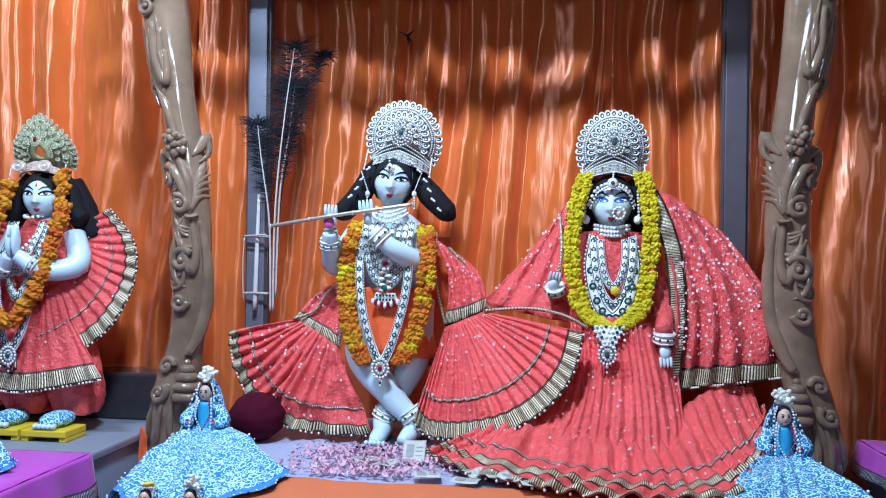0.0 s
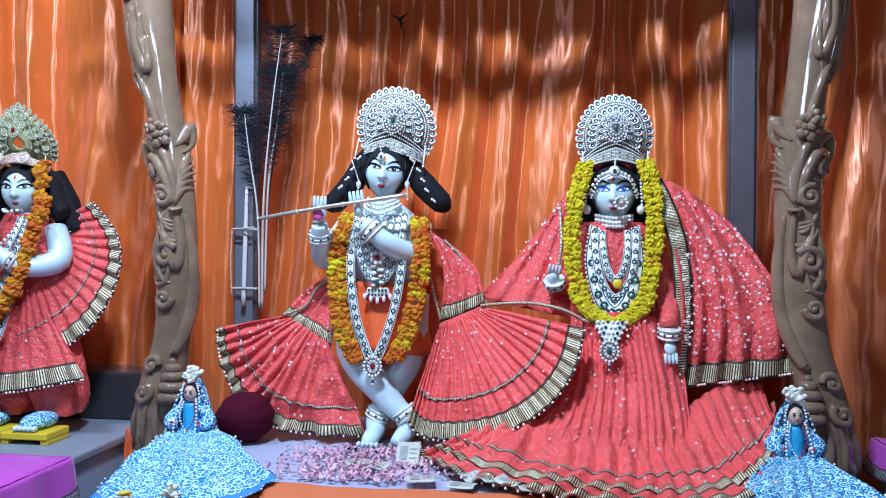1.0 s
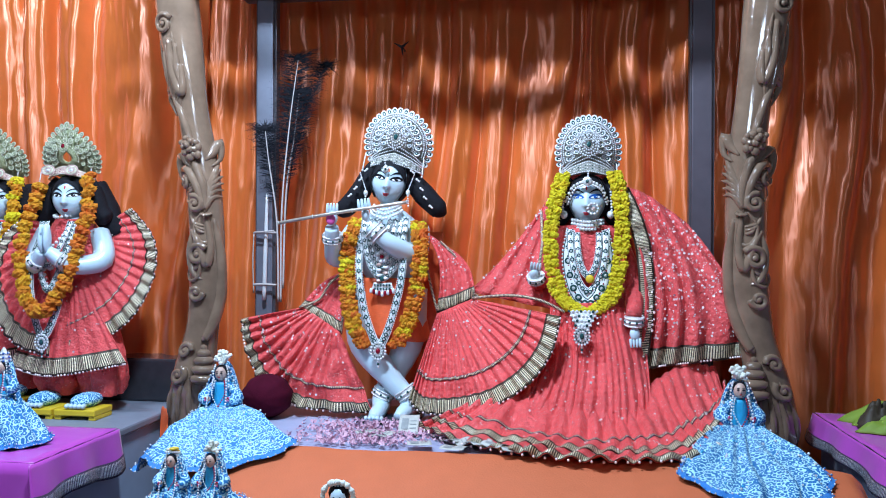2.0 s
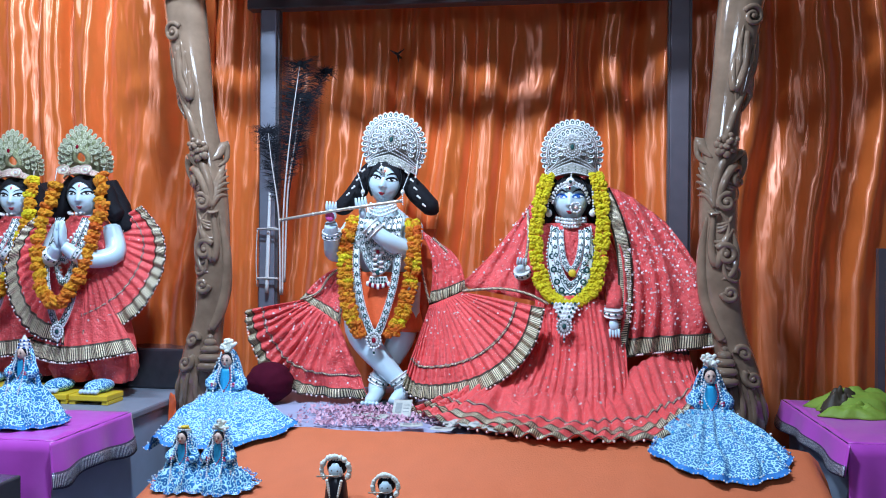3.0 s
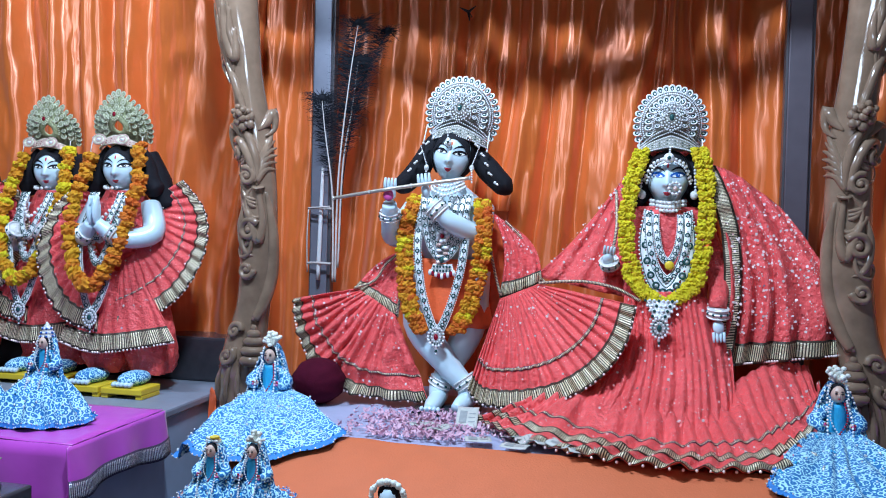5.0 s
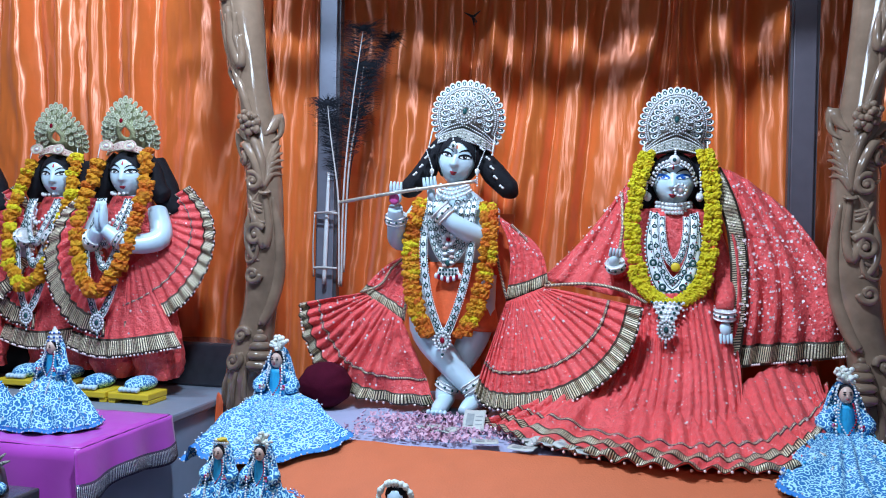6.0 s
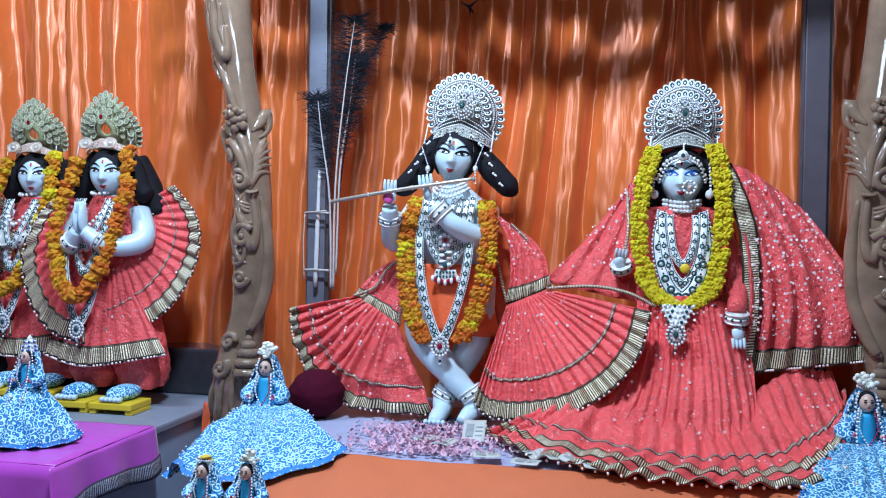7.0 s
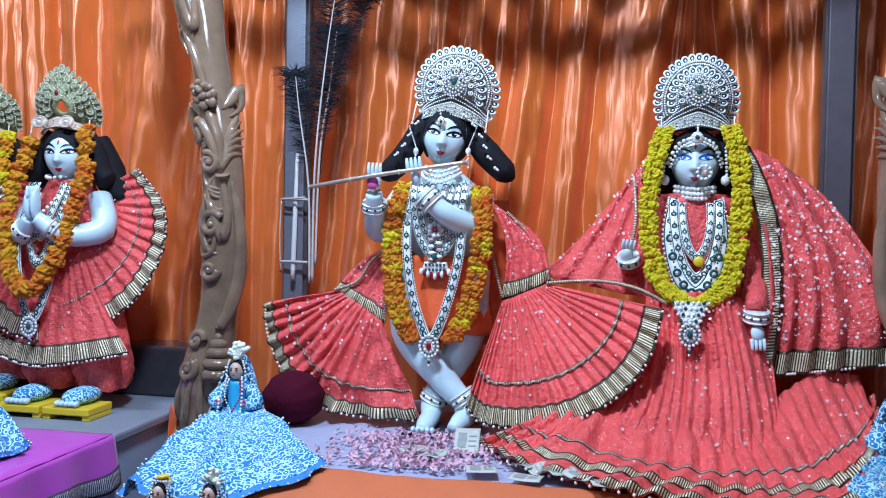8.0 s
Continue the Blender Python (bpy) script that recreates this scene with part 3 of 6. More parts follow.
    # sheaf of long leaves, berries, tendrils and ribbed hollows
    for k in range(4):
        leaf([(-0.10 - 0.22 * k, 2.14 - 0.02 * k), (-0.05 - 0.24 * k, 2.02), (-0.25 - 0.16 * k, 1.93 - 0.01 * k), (-0.50 - 0.06 * k, 1.87)], 0.008)
    for k in range(11):
        a = 2.4 * k
        r = 0.0105 * math.sqrt(k)
        x, w = mid(1.745)
        berry = Geo()
        berry.ball(on(-0.15 + r * math.cos(a) / w, 1.748 + r * math.sin(a), 0.030 - 0.4 * r), 0.0105, WOOD, nu=8, nv=6)
        berry.ob("berry", arch)
    for z, d, t in ((1.60, -0.55, 1), (1.46, 0.10, -1), (1.33, -0.50, 1)):
        carve("tendril", [(d, z + 0.06), (d + 0.45 * t, z + 0.02), (d + 0.35 * t, z - 0.03), (d - 0.15 * t, z - 0.045), (d - 0.45 * t, z - 0.02), (d - 0.30 * t, z + 0.005)], [0.002, 0.0045, 0.006, 0.005, 0.004, 0.002], steps=24)
        for k in range(3):
            leaf([(d - 0.1 * t, z - 0.01 + 0.012 * k), (d + (0.25 + 0.12 * k) * t, z + 0.012 * k), (d + (0.55 + 0.10 * k) * t, z + 0.035 + 0.012 * k)], 0.006)
    # dark carved crest at the head of the pillar
    crest = Geo()
    x, w = mid(2.30)
    crest.tube([(x - side * 0.02, y - 0.03, 2.46), (x + side * 0.00, y - 0.07, 2.33), (x - side * 0.09, y - 0.06, 2.33), (x - side * 0.13, y - 0.05, 2.37)], [0.03, 0.026, 0.02, 0.008], WOOD, n=8, steps=16)
    crest.ob("crest", arch)
    return shaft


pillar(1)
pillar(-1)
# Unseen head of the frame, sized to shade the upper curtain.
cross = Geo()
cross.box((-0.90, -0.15, 2.43), (1.32, -0.04, 2.78), WOOD)
cross.ob("crossbeam", arch, smooth=False, bevel=0.01)
# Unseen pole and struts, added to cast the lower shadow band on the curtain.
pole = Geo()
pole.tube([(-0.62, -0.42, 2.56), (0.3, -0.42, 2.53), (1.22, -0.42, 2.56)], 0.036, WOOD, n=10, steps=12)
pole.ob("hanging_pole", arch)
for px in (-0.62, 1.22):
    strut = Geo()
    strut.tube([(px, -0.42, 2.56), (px, -0.10, 2.60)], 0.018, WOOD, n=8, steps=2)
    strut.ob("strut", arch)
# Unseen drops, added to make the edge of the curtain's shadow uneven.
drops = Geo()
for i in range(9):
    x = -0.45 + 0.19 * i
    drops.ball((x, -0.10, 2.43), (0.07 + 0.02 * (i % 3), 0.03, 0.085 + 0.025 * (i % 2)), WOOD, nu=12, nv=8)
drops.ob("carved_valance", arch)

# ---- bodies of statues ----
def head(g, c, s, yaw, tilt, skin, hair_len, lip=LIP, ink=INK, mark=LIP):
    """A statue head with painted eyes, brows and lips; s is the half height of the face."""
    c = Vector(c)
    q = Euler((0, radians(tilt), radians(yaw))).to_matrix()

    def bell(v, wide):
        return math.exp(-(v / wide) ** 2)

    def surf(az, el, lift=0.0):
        az = (az + 180) % 360 - 180
        a, e = radians(az), radians(el)
        low = max(0.0, -math.sin(e))
        r = 1.0
        drop = 14 - el
        if drop > 0:
            t = min(1.0, drop / 29)
            r += (0.25 * t ** 1.2 if drop < 29 else 0.25 * bell(drop - 29, 3.5)) * bell(az, 5.0 + 4.0 * t)
        r += 0.035 * bell(abs(az) - 38, 16) * bell(el + 20, 15)
        r -= 0.045 * bell(abs(az) - 25, 14) * bell(el - 6, 8)
        r += 0.055 * bell(az, 15) * bell(el + 35, 6.5) - 0.03 * bell(az, 15) * bell(el + 47, 4)
        r += 0.075 * bell(az, 17) * bell(el + 58, 9)
        r += lift / s
        return c + q @ Vector((0.80 * s * r * math.sin(a) * math.cos(e) * (1 - 0.24 * low ** 1.7), -0.82 * s * r * math.cos(a) * math.cos(e), s * (1 + (r - 1) * 0.4) * math.sin(e)))
    g.grid(lambda u, v: (surf(360 * u, 179.8 * (v - 0.5)), (u, v)), 90, 64, skin, wrap=True)

    def almond(az, el, w, up, down, mat, lift, slant=0.0, curl=0.0):
        """A painted almond on the face: slant lifts its outer end, curl its two ends."""
        def fn(u, v):
            t = 2 * math.pi * u
            x = math.cos(t) * v
            y = math.copysign(abs(math.sin(t)) ** 1.35, math.sin(t)) * v
            return surf(az + w * x, el + (up if y > 0 else down) * y + slant * x * (1 if az >= 0 else -1) + curl * x * x, lift), (u, v)
        g.grid(fn, 20, 4, mat, wrap=True)
    for k in (-1, 1):
        almond(k * 27.0, 5.0, 21.0, 7.0, 4.6, ink, 0.0012, slant=2.0, curl=-0.5)
        almond(k * 26.5, 3.6, 15.0, 3.2, 2.7, EYE_WHITE, 0.0022, slant=1.4)
        almond(k * 26.0, 4.2, 6.4, 3.9, 3.2, BLUE_INK if ink is BLUE_INK else INK, 0.0030)
        # White dot painted on the iris as a highlight.
        almond(k * 28.0, 5.6, 1.5, 1.0, 1.0, EYE_WHITE, 0.0037)
        almond(k * 28.0, 19.5, 22.0, 3.4, 1.0, INK, 0.0014, slant=2.2, curl=-6.5)
    almond(0, -33.4, 13.0, 3.0, 0.6, lip, 0.0016, curl=2.2)
    almond(0, -35.2, 10.5, 0.5, 4.4, lip, 0.0016, curl=1.4)
    almond(0, -34.4, 12.5, 0.6, 0.4, INK, 0.0024, curl=2.2)
    almond(0, 24, 3.0, 7.0, 4.5, mark, 0.0014)
    for k in (-1, 1):
        g.ball(surf(k * 84, 0, -0.004), (0.09 * s, 0.12 * s, 0.22 * s), skin, rot=q, nu=8, nv=6)
    # hair: a cap over the crown of the head and locks to the shoulders
    g.grid(lambda u, v: (surf(56 + 248 * u, 88 - (88 + 44) * v, 0.11 * s), (u, v)), 24, 12, HAIR)
    g.grid(lambda u, v: (surf(-56 + 112 * u, 88 - 50 * v - 44 * (abs(u - 0.5) * 2) ** 1.8 * v, 0.08 * s), (u, v)), 20, 8, HAIR)
    for k in (-1, 1):
        pts = [c + q @ Vector((k * 0.52 * s, 0.25 * s, 0.72 * s)), c + q @ Vector((k * 0.92 * s, 0.20 * s, 0.20 * s)), c + Vector((k * (1.02 + 0.35 * hair_len) * s, 0.15 * s, -0.50 * s)), c + Vector((k * (1.20 + 0.80 * hair_len) * s, 0.20 * s, -(0.78 + 0.35 * hair_len) * s)), c + Vector((k * (1.28 + 1.0 * hair_len) * s, 0.22 * s, -(0.88 + 0.48 * hair_len) * s))]
        g.tube(pts, [0.40 * s, 0.38 * s, 0.46 * s, 0.40 * s, 0.08 * s], HAIR, n=12, steps=20)
    g.tube([c + Vector((0, 0.1 * s, -0.6 * s)), c + Vector((0, 0.12 * s, -1.35 * s))], [0.42 * s, 0.50 * s], skin, n=12, steps=4)


def limb(g, pts, radii, mat):
    g.tube(pts, radii, mat, n=12, steps=6 * (len(pts) - 1))


def hand(g, c, d, s, mat, spread=(0.0, 0.0, 1.0)):
    """A plain closed hand of half size s along d."""
    c, d = Vector(c), Vector(d).normalized()
    g.ball(c, (0.62 * s, 0.40 * s, 0.75 * s), mat, rot=d.to_track_quat("Z", "Y").to_matrix(), nu=10, nv=8)
    side = d.cross(Vector((0, -1, 0.1))).normalized()
    for k in range(4):
        o = side * (0.34 * s * (k - 1.5)) + d * (0.55 * s)
        g.tube([c + o, c + o + d * 0.55 * s + Vector((0, -0.1 * s, 0)), c + o + d * 1.0 * s], [0.17 * s, 0.16 * s, 0.10 * s], mat, n=6, steps=5)

# ---- shared small makers ----
def flower_mesh(name, mat, seed):
    """One marigold: a squashed ball of ruffled petals."""
    rnd = random.Random(seed)
    g = Geo()

    def fn(u, v):
        a, e = 2 * math.pi * u, math.pi * (v - 0.5) * 0.99
        r = 1 + 0.22 * math.sin(7 * a + 9 * e) * math.cos(e) + rnd.uniform(-0.2, 0.2)
        return Vector((r * math.cos(a) * math.cos(e), r * math.sin(a) * math.cos(e), 0.62 * r * math.sin(e))), (u, v)
    g.grid(fn, 14, 6, mat, wrap=True)
    return g.mesh(name, smooth=False)


FLOWERS = {m.name: [flower_mesh("flower", m, k) for k in range(3)] for m in (MARIGOLD, MARIGOLD_GOLD, MARIGOLD_LEMON)}


def garland(label, paths, size, mats, seed, group="flower garlands", jitter=0.32, side=0.0):
    """A garland: every flower is a part; paths are curves, in order."""
    rnd = random.Random(seed)
    e = thing("flower_garland", label, "garland", group)
    runs = [[(p[0] + k * side, p[1], p[2]) for p in pts] for pts in paths for k in ((-1, 1) if side else (0,))]
    for pts in runs:
        length = sum((curve_at(pts, (i + 1) / 60) - curve_at(pts, i / 60)).length for i in range(60))
        count = int(length / (size * 0.72))
        cord = Geo()
        cord.tube(pts, size * 0.45, MARIGOLD, n=6, steps=30)
        cord.ob("cord", e)
        for i in range(count + 1):
            u = i / count
            p = curve_at(pts, u) + Vector((rnd.uniform(-1, 1), rnd.uniform(-0.4, 0.2), rnd.uniform(-1, 1))) * size * jitter
            d = (curve_at(pts, min(1, u + 0.02)) - curve_at(pts, max(0, u - 0.02))).normalized()
            mat = mats(u, rnd)
            o = new("flower", rnd.choice(FLOWERS[mat.name]))
            s = size * rnd.uniform(0.88, 1.15)
            o.matrix_world = Matrix.LocRotScale(p, d.to_track_quat("Z", "Y") @ Euler((rnd.uniform(-0.3, 0.3), rnd.uniform(-0.3, 0.3), rnd.uniform(0, 6))).to_quaternion(), (s, s, s))
            o.parent = e
    return e


def unit_loop(metal, jewel):
    """A jewelled loop, taller than wide, with a stone and a bead inside."""
    g = Geo()
    g.ring((0, 0, 0), 0.80, 0.24, metal, n=16, k=6, squash=1.25)
    g.ball((0, 0.02, 0), (0.62, 0.12, 0.80), jewel, nu=8, nv=5)
    g.ball((0, -0.12, -0.12), (0.30, 0.20, 0.40), metal, nu=7, nv=5)
    return g.mesh("jewelled_loop")


LOOP_SILVER = unit_loop(PEARL, GEM)
LOOP_GREEN = unit_loop(JEWEL_GREEN, GREEN_GILT)


def loop_at(parent, mesh, p, size, turn=0.0):
    o = new("jewelled_loop", mesh)
    o.matrix_world = Matrix.LocRotScale(p, Euler((0, turn, 0)), (size, size, size))
    o.parent = parent
    return o


def crown(label, c, w, h, lean, seed, roll=0.0, fan=True, gem=GEM):
    """A jewelled crown: c is the middle of its band, w its half width, h its height; fan: a round silver fan, else a pointed openwork crown."""
    rnd = random.Random(seed)
    metal, loop = (PEARL, LOOP_SILVER) if fan else (JEWEL_GREEN, LOOP_GREEN)
    e = thing("crown", label, "crown", "jewelled crowns", at=c)
    e.rotation_euler = (radians(lean), radians(roll), 0)
    point = 0.0 if fan else 0.20

    def arc(a, r, y=0.0):
        return Vector((w * r * math.sin(a), y + 0.05 * (1 - math.cos(a)) * r, h * 0.42 + (h * (0.56 + point * max(0.0, math.cos(a)) ** 6)) * r * math.cos(a)))

    def plate_pt(u, v):
        hollow = 0.0 if fan else 0.16
        p = arc(-3.1416 + 6.2832 * u, hollow + (0.90 - hollow) * v, 0.004 - 0.004 * math.sin(9 * v))
        p.z = max(p.z, 0.06 * h)
        return p, (u, v)
    plate = Geo()
    plate.grid(plate_pt, 48, 12, SILVER_DARK if fan else GREEN_GILT)
    plate.ob("back_plate", e, "dull openwork backing", thick=0.005)
    beads = Geo()
    if fan:
        for k in range(25):
            a = -2.12 + 4.24 * k / 24
            loop_at(e, loop, arc(a, 0.99, -0.004), h * 0.052, a)
        for k in range(17):
            a = -1.95 + 3.9 * k / 16
            loop_at(e, loop, arc(a, 0.66, -0.010), h * 0.050, a)
        for k in range(9):
            a = -1.75 + 3.5 * k / 8
            loop_at(e, loop, arc(a, 0.40, -0.013), h * 0.034, a)
        rows = ((0.885, 70, 0.015), (0.815, 60, 0.017), (0.535, 44, 0.014), (0.49, 40, 0.012), (0.29, 26, 0.013))
    else:
        for k in range(23):
            a = -2.05 + 4.1 * k / 22
            loop_at(e, loop, arc(a, 0.97, -0.006), h * 0.062 * rnd.uniform(0.85, 1.15), a)
        for r, n in ((0.76, 15), (0.55, 11)):
            for k in range(n):
                a = -1.95 + 3.9 * k / (n - 1) + rnd.uniform(-0.05, 0.05)
                loop_at(e, loop, arc(a, r, -0.012), h * 0.058 * rnd.uniform(0.8, 1.2), a + rnd.uniform(-0.6, 0.6))
        rows = ((0.87, 46, 0.018), (0.66, 34, 0.016), (0.40, 22, 0.018))
        for sx in (-0.42, 0.42):
            rosette = Geo()
            for r, m in ((0.150, ROSE_GOLD), (0.110, JEWEL_GREEN), (0.070, ROSE_GOLD)):
                rosette.ring((sx * w, -0.030, 0.075 * h), h * r, h * 0.022, m, n=20, k=6, squash=0.72)
            rosette.ball((sx * w, -0.030, 0.075 * h), (h * 0.050, 0.006, h * 0.036), PEARL, nu=8, nv=6)
            rosette.ob("rosette", e, "oval rose and pearl rosette")
    for r, n, b in rows:
        for k in range(n):
            beads.ball(arc(-2.0 + 4.0 * k / (n - 1), r, -0.009), h * b, metal, nu=6, nv=4)
    tagged(beads.ob("pearl_row", e, "rows of tiny pearl beads"), kind="stuff")
    mc = arc(0, 0.10 if fan else 0.30, -0.016)
    medal = Geo()
    for r in (0.17, 0.125, 0.08) if fan else (0.11, 0.07):
        for k in range(int(150 * r)):
            a = 2 * math.pi * k / int(150 * r)
            medal.ball(mc + Vector((h * r * math.sin(a), -0.003, h * r * 1.2 * math.cos(a) + h * r * 0.35 * max(0.0, math.cos(a)) ** 5)), h * 0.016, metal, nu=6, nv=4)
    medal.ob("medallion", e, "pointed medallion of small beads")
    jewel = Geo()
    jewel.ball(mc + Vector((0, -0.006, 0)), (h * 0.040, h * 0.03, h * 0.055), gem, nu=10, nv=6)
    jewel.ob("jewel", e, "dark oval jewel")
    bw = w * (0.86 if fan else 0.80)

    def band_pt(u, v):
        a = -1.5 + 3.0 * u
        peak = 0.13 * h * max(0.0, 1 - abs(a) / 1.1)
        return Vector((bw * math.sin(a), 0.8 * bw * (1 - math.cos(a)) - 0.004 - 0.006 * (1 - v), -0.075 * h + (0.155 - 0.03 * abs(a)) * h * v + peak * (0.55 + 0.45 * v))), (u * bw * 3, v)
    band = Geo()
    band.grid(band_pt, 40, 4, SILVER_DARK if fan else ROSE_GOLD)
    band.ob("band", e, thick=0.005)
    studs = Geo()
    for v in (0.08, 0.36, 0.64, 0.92, 1.25, 1.62) if fan else (0.08, 0.36, 0.64, 0.92):
        n = 34 if v in (0.36, 0.64) else 44
        for k in range(n):
            studs.ball(band_pt((k + 0.5) / n, v)[0] + Vector((0, -0.004, 0)), h * (0.013 if n == 44 else 0.011), metal if n == 44 or k % 3 else gem, nu=6, nv=4)
    tagged(studs.ob("stud_row", e, "rows of small studs"), kind="stuff")
    for sx in (-1, 1):
        drop = Geo()
        top = Vector((sx * w * 0.90, 0.01, 0.16 * h))
        drop.tube([top, top + Vector((sx * 0.002, -0.004, -0.30 * h))], h * 0.012, PEARL, n=6, steps=6)
        drop.ball(top + Vector((sx * 0.002, -0.004, -0.32 * h)), h * 0.022, PEARL, nu=6, nv=5)
        drop.ob("tassel", e)
    return e


def strand(g, pts, r, mat, gap=2.1):
    """A string of beads."""
    length = sum((curve_at(pts, (i + 1) / 60) - curve_at(pts, i / 60)).length for i in range(60))
    n = max(3, int(length / (r * gap)))
    for i in range(n + 1):
        g.ball(curve_at(pts, i / n), r, mat, nu=6, nv=4)


def ribbon(g, pts, wide, mat, steps=60):
    """A flat band along pts facing the front; returns the sideways direction at u."""
    def side(u):
        d = curve_at(pts, min(1, u + 0.02)) - curve_at(pts, max(0, u - 0.02))
        return Vector((d.z, 0, -d.x)).normalized() if abs(d.x) + abs(d.z) > 1e-6 else Vector((1, 0, 0))
    g.grid(lambda u, v: (curve_at(pts, u) + side(u) * wide * (2 * v - 1) + Vector((0, -0.2 * wide * math.sin(math.pi * v), 0)), (u, v)), steps, 4, mat)
    return side


def unit_link():
    """A white plaque with a dark ring round a pale bead."""
    g = Geo()
    g.ring((0, 0, 0), 0.52, 0.20, GEM, n=10, k=5)
    g.ball((0, -0.05, 0), 0.26, PEARL, nu=6, nv=4)
    for k in (-1, 1):
        g.ball((0.0, -0.05, k * 0.95), 0.20, RUBY if k > 0 else GEM, nu=6, nv=4)
    return g.mesh("link")


LINK = unit_link()


def link_chain(e, pts, wide, edge=True):
    """A white band of ringed links under e, with dark edge lines and pearls."""
    g = Geo()
    side = ribbon(g, pts, wide, PEARL)
    g.ob("band", e, thick=0.002)
    length = sum((curve_at(pts, (i + 1) / 60) - curve_at(pts, i / 60)).length for i in range(60))
    line = Geo()
    for k in (-1, 1):
        line.tube([curve_at(pts, i / 24) + side(i / 24) * wide * 0.92 * k + Vector((0, -0.002, 0)) for i in range(25)], wide * 0.09, GEM, n=5, steps=60)
    line.ob("edge_line", e, "thin dark edge line")
    n = max(4, int(length / (wide * 2.3)))
    for i in range(n):
        u = (i + 0.5) / n
        o = new("link", LINK)
        d = side(u)
        o.matrix_world = Matrix.LocRotScale(curve_at(pts, u) + Vector((0, -wide * 0.35, 0)), Euler((0, math.atan2(-d.z, d.x), 0)), (wide, wide, wide))
        o.parent = e
    if edge:
        row = Geo()
        m = int(length / (wide * 0.62))
        for k in (-1, 1):
            for i in range(m + 1):
                row.ball(curve_at(pts, i / m) + side(i / m) * wide * 1.12 * k, wide * 0.24, PEARL, nu=6, nv=4)
        tagged(row.ob("pearl_edge", e), kind="stuff")


def band_necklace(label, pts, wide, pendant, size, gem=RUBY):
    """A long jewelled band hung round the neck, with a pendant at its foot."""
    e = thing("necklace", label, "necklace", "silver necklaces")
    link_chain(e, pts, wide)
    p = Geo()
    c = Vector(pendant)
    p.ball(c, (size, 0.006, size * 1.15), SILVER, nu=16, nv=8)
    for r, n, b, m in ((1.0, 16, 0.18, PEARL), (0.76, 14, 0.10, GEM), (0.55, 10, 0.15, PEARL)):
        for k in range(n):
            a = 2 * math.pi * k / n
            p.ball(c + Vector((r * size * math.cos(a), -0.007, r * size * 1.15 * math.sin(a))), size * b, m, nu=6, nv=4)
    p.ball(c + Vector((0, -0.009, 0)), (size * 0.30, 0.006, size * 0.40), gem, nu=10, nv=6)
    for k in range(3):
        p.ball(c + Vector((0, -0.004, -size * (1.42 + 0.34 * k))), size * (0.22 - 0.03 * k), GEM if k % 2 else PEARL, nu=6, nv=4)
    p.ob("pendant", e)
    return e


def bangle(label, c, d, r, wide=0.016, n=2):
    e = thing("bangle", label, "bangle", "silver bangles")
    g = Geo()
    d = Vector(d).normalized()
    for k in range(n + 1):
        g.ring(Vector(c) + d * wide * (k / n - 0.5), r, 0.0035, PEARL if k % 2 else SILVER, normal=d, n=20)
    g.tube([Vector(c) - d * wide * 0.5, Vector(c) + d * wide * 0.5], r * 1.02, SILVER, n=20, steps=2)
    g.ob("hoop", e)
    q = Geo()
    for k in range(9):
        a = 2 * math.pi * k / 9
        o = d.to_track_quat("Z", "Y").to_matrix() @ Vector((math.cos(a), math.sin(a), 0))
        q.ball(Vector(c) + o * r * 1.06, 0.0045, GEM, nu=6, nv=4)
    tagged(q.ob("stone_inlay", e, "dark inset stones"), kind="stuff")
    return e


def cloth(name, parent, top, bot, n, amp, seed, mat=CORAL, hem=0.13, cord=0.72, glitter=120, label="", trim=GOLD, foil=0.0032, **kw):
    """A pleated cloth with a woven hem, a cord above the hem and sequins."""
    g = Geo()
    g.pleats(top, bot, n, amp, mat, seed=seed, nv=22, **kw)
    g.ob(name, parent, label, thick=0.003)
    h = Geo()
    h.pleats(top, bot, n, amp, trim, seed=seed, nv=5, v0=1 - hem, v1=1.008, lift=0.0045, **kw)
    h.ob("hem", parent, "stiff gold and black brocade trim", thick=0.002)
    if cord:
        c = Geo()
        c.pleats(top, bot, n, amp, CORD, seed=seed, nv=1, v0=cord, v1=cord + 0.028, lift=0.004, **kw)
        c.ob("cord", parent, "thin gold braid", thick=0.002)
    fringe = Geo()
    for i in range(46):
        u = (i + 0.5) / 46
        fringe.ball(curve_at(bot, u) + Vector((0, -0.006, -0.002)), 0.0042, SPARK, nu=5, nv=4)
    tagged(fringe.ob("bead_edging", parent, "small round foil beads along the hem"), kind="stuff")
    if glitter:
        sequins("sequin_scatter", parent, top, bot, glitter, foil, seed, lift=0.006 + amp * 0.6, bulge=kw.get("bulge", (0, 0, 0)), mid=kw.get("mid"))


# ---- flute player statue ----
g = Geo()
head(g, (-0.026, -0.015, 1.631), 0.084, 3, 9, MARBLE, 1.0, mark=ORANGE_COVER)
# torso, hips and crossed legs
g.grid(lambda u, v: (Vector((-0.030 + (0.055 + 0.075 * math.sin(math.pi * min(1, v * 1.25)) ** 0.7 * (1 - 0.35 * v)) * math.cos(2 * math.pi * u), -0.005 + 0.062 * math.sin(2 * math.pi * u), 1.53 - 0.33 * v)), (u, v)), 20, 12, MARBLE, wrap=True)
limb(g, [(-0.145, 0.0, 1.475), (-0.205, -0.03, 1.375), (-0.205, -0.10, 1.405), (-0.197, -0.15, 1.470)], [0.036, 0.042, 0.032, 0.022], MARBLE)
hand(g, (-0.195, -0.155, 1.500), (0.05, -0.1, 1), 0.032, MARBLE)
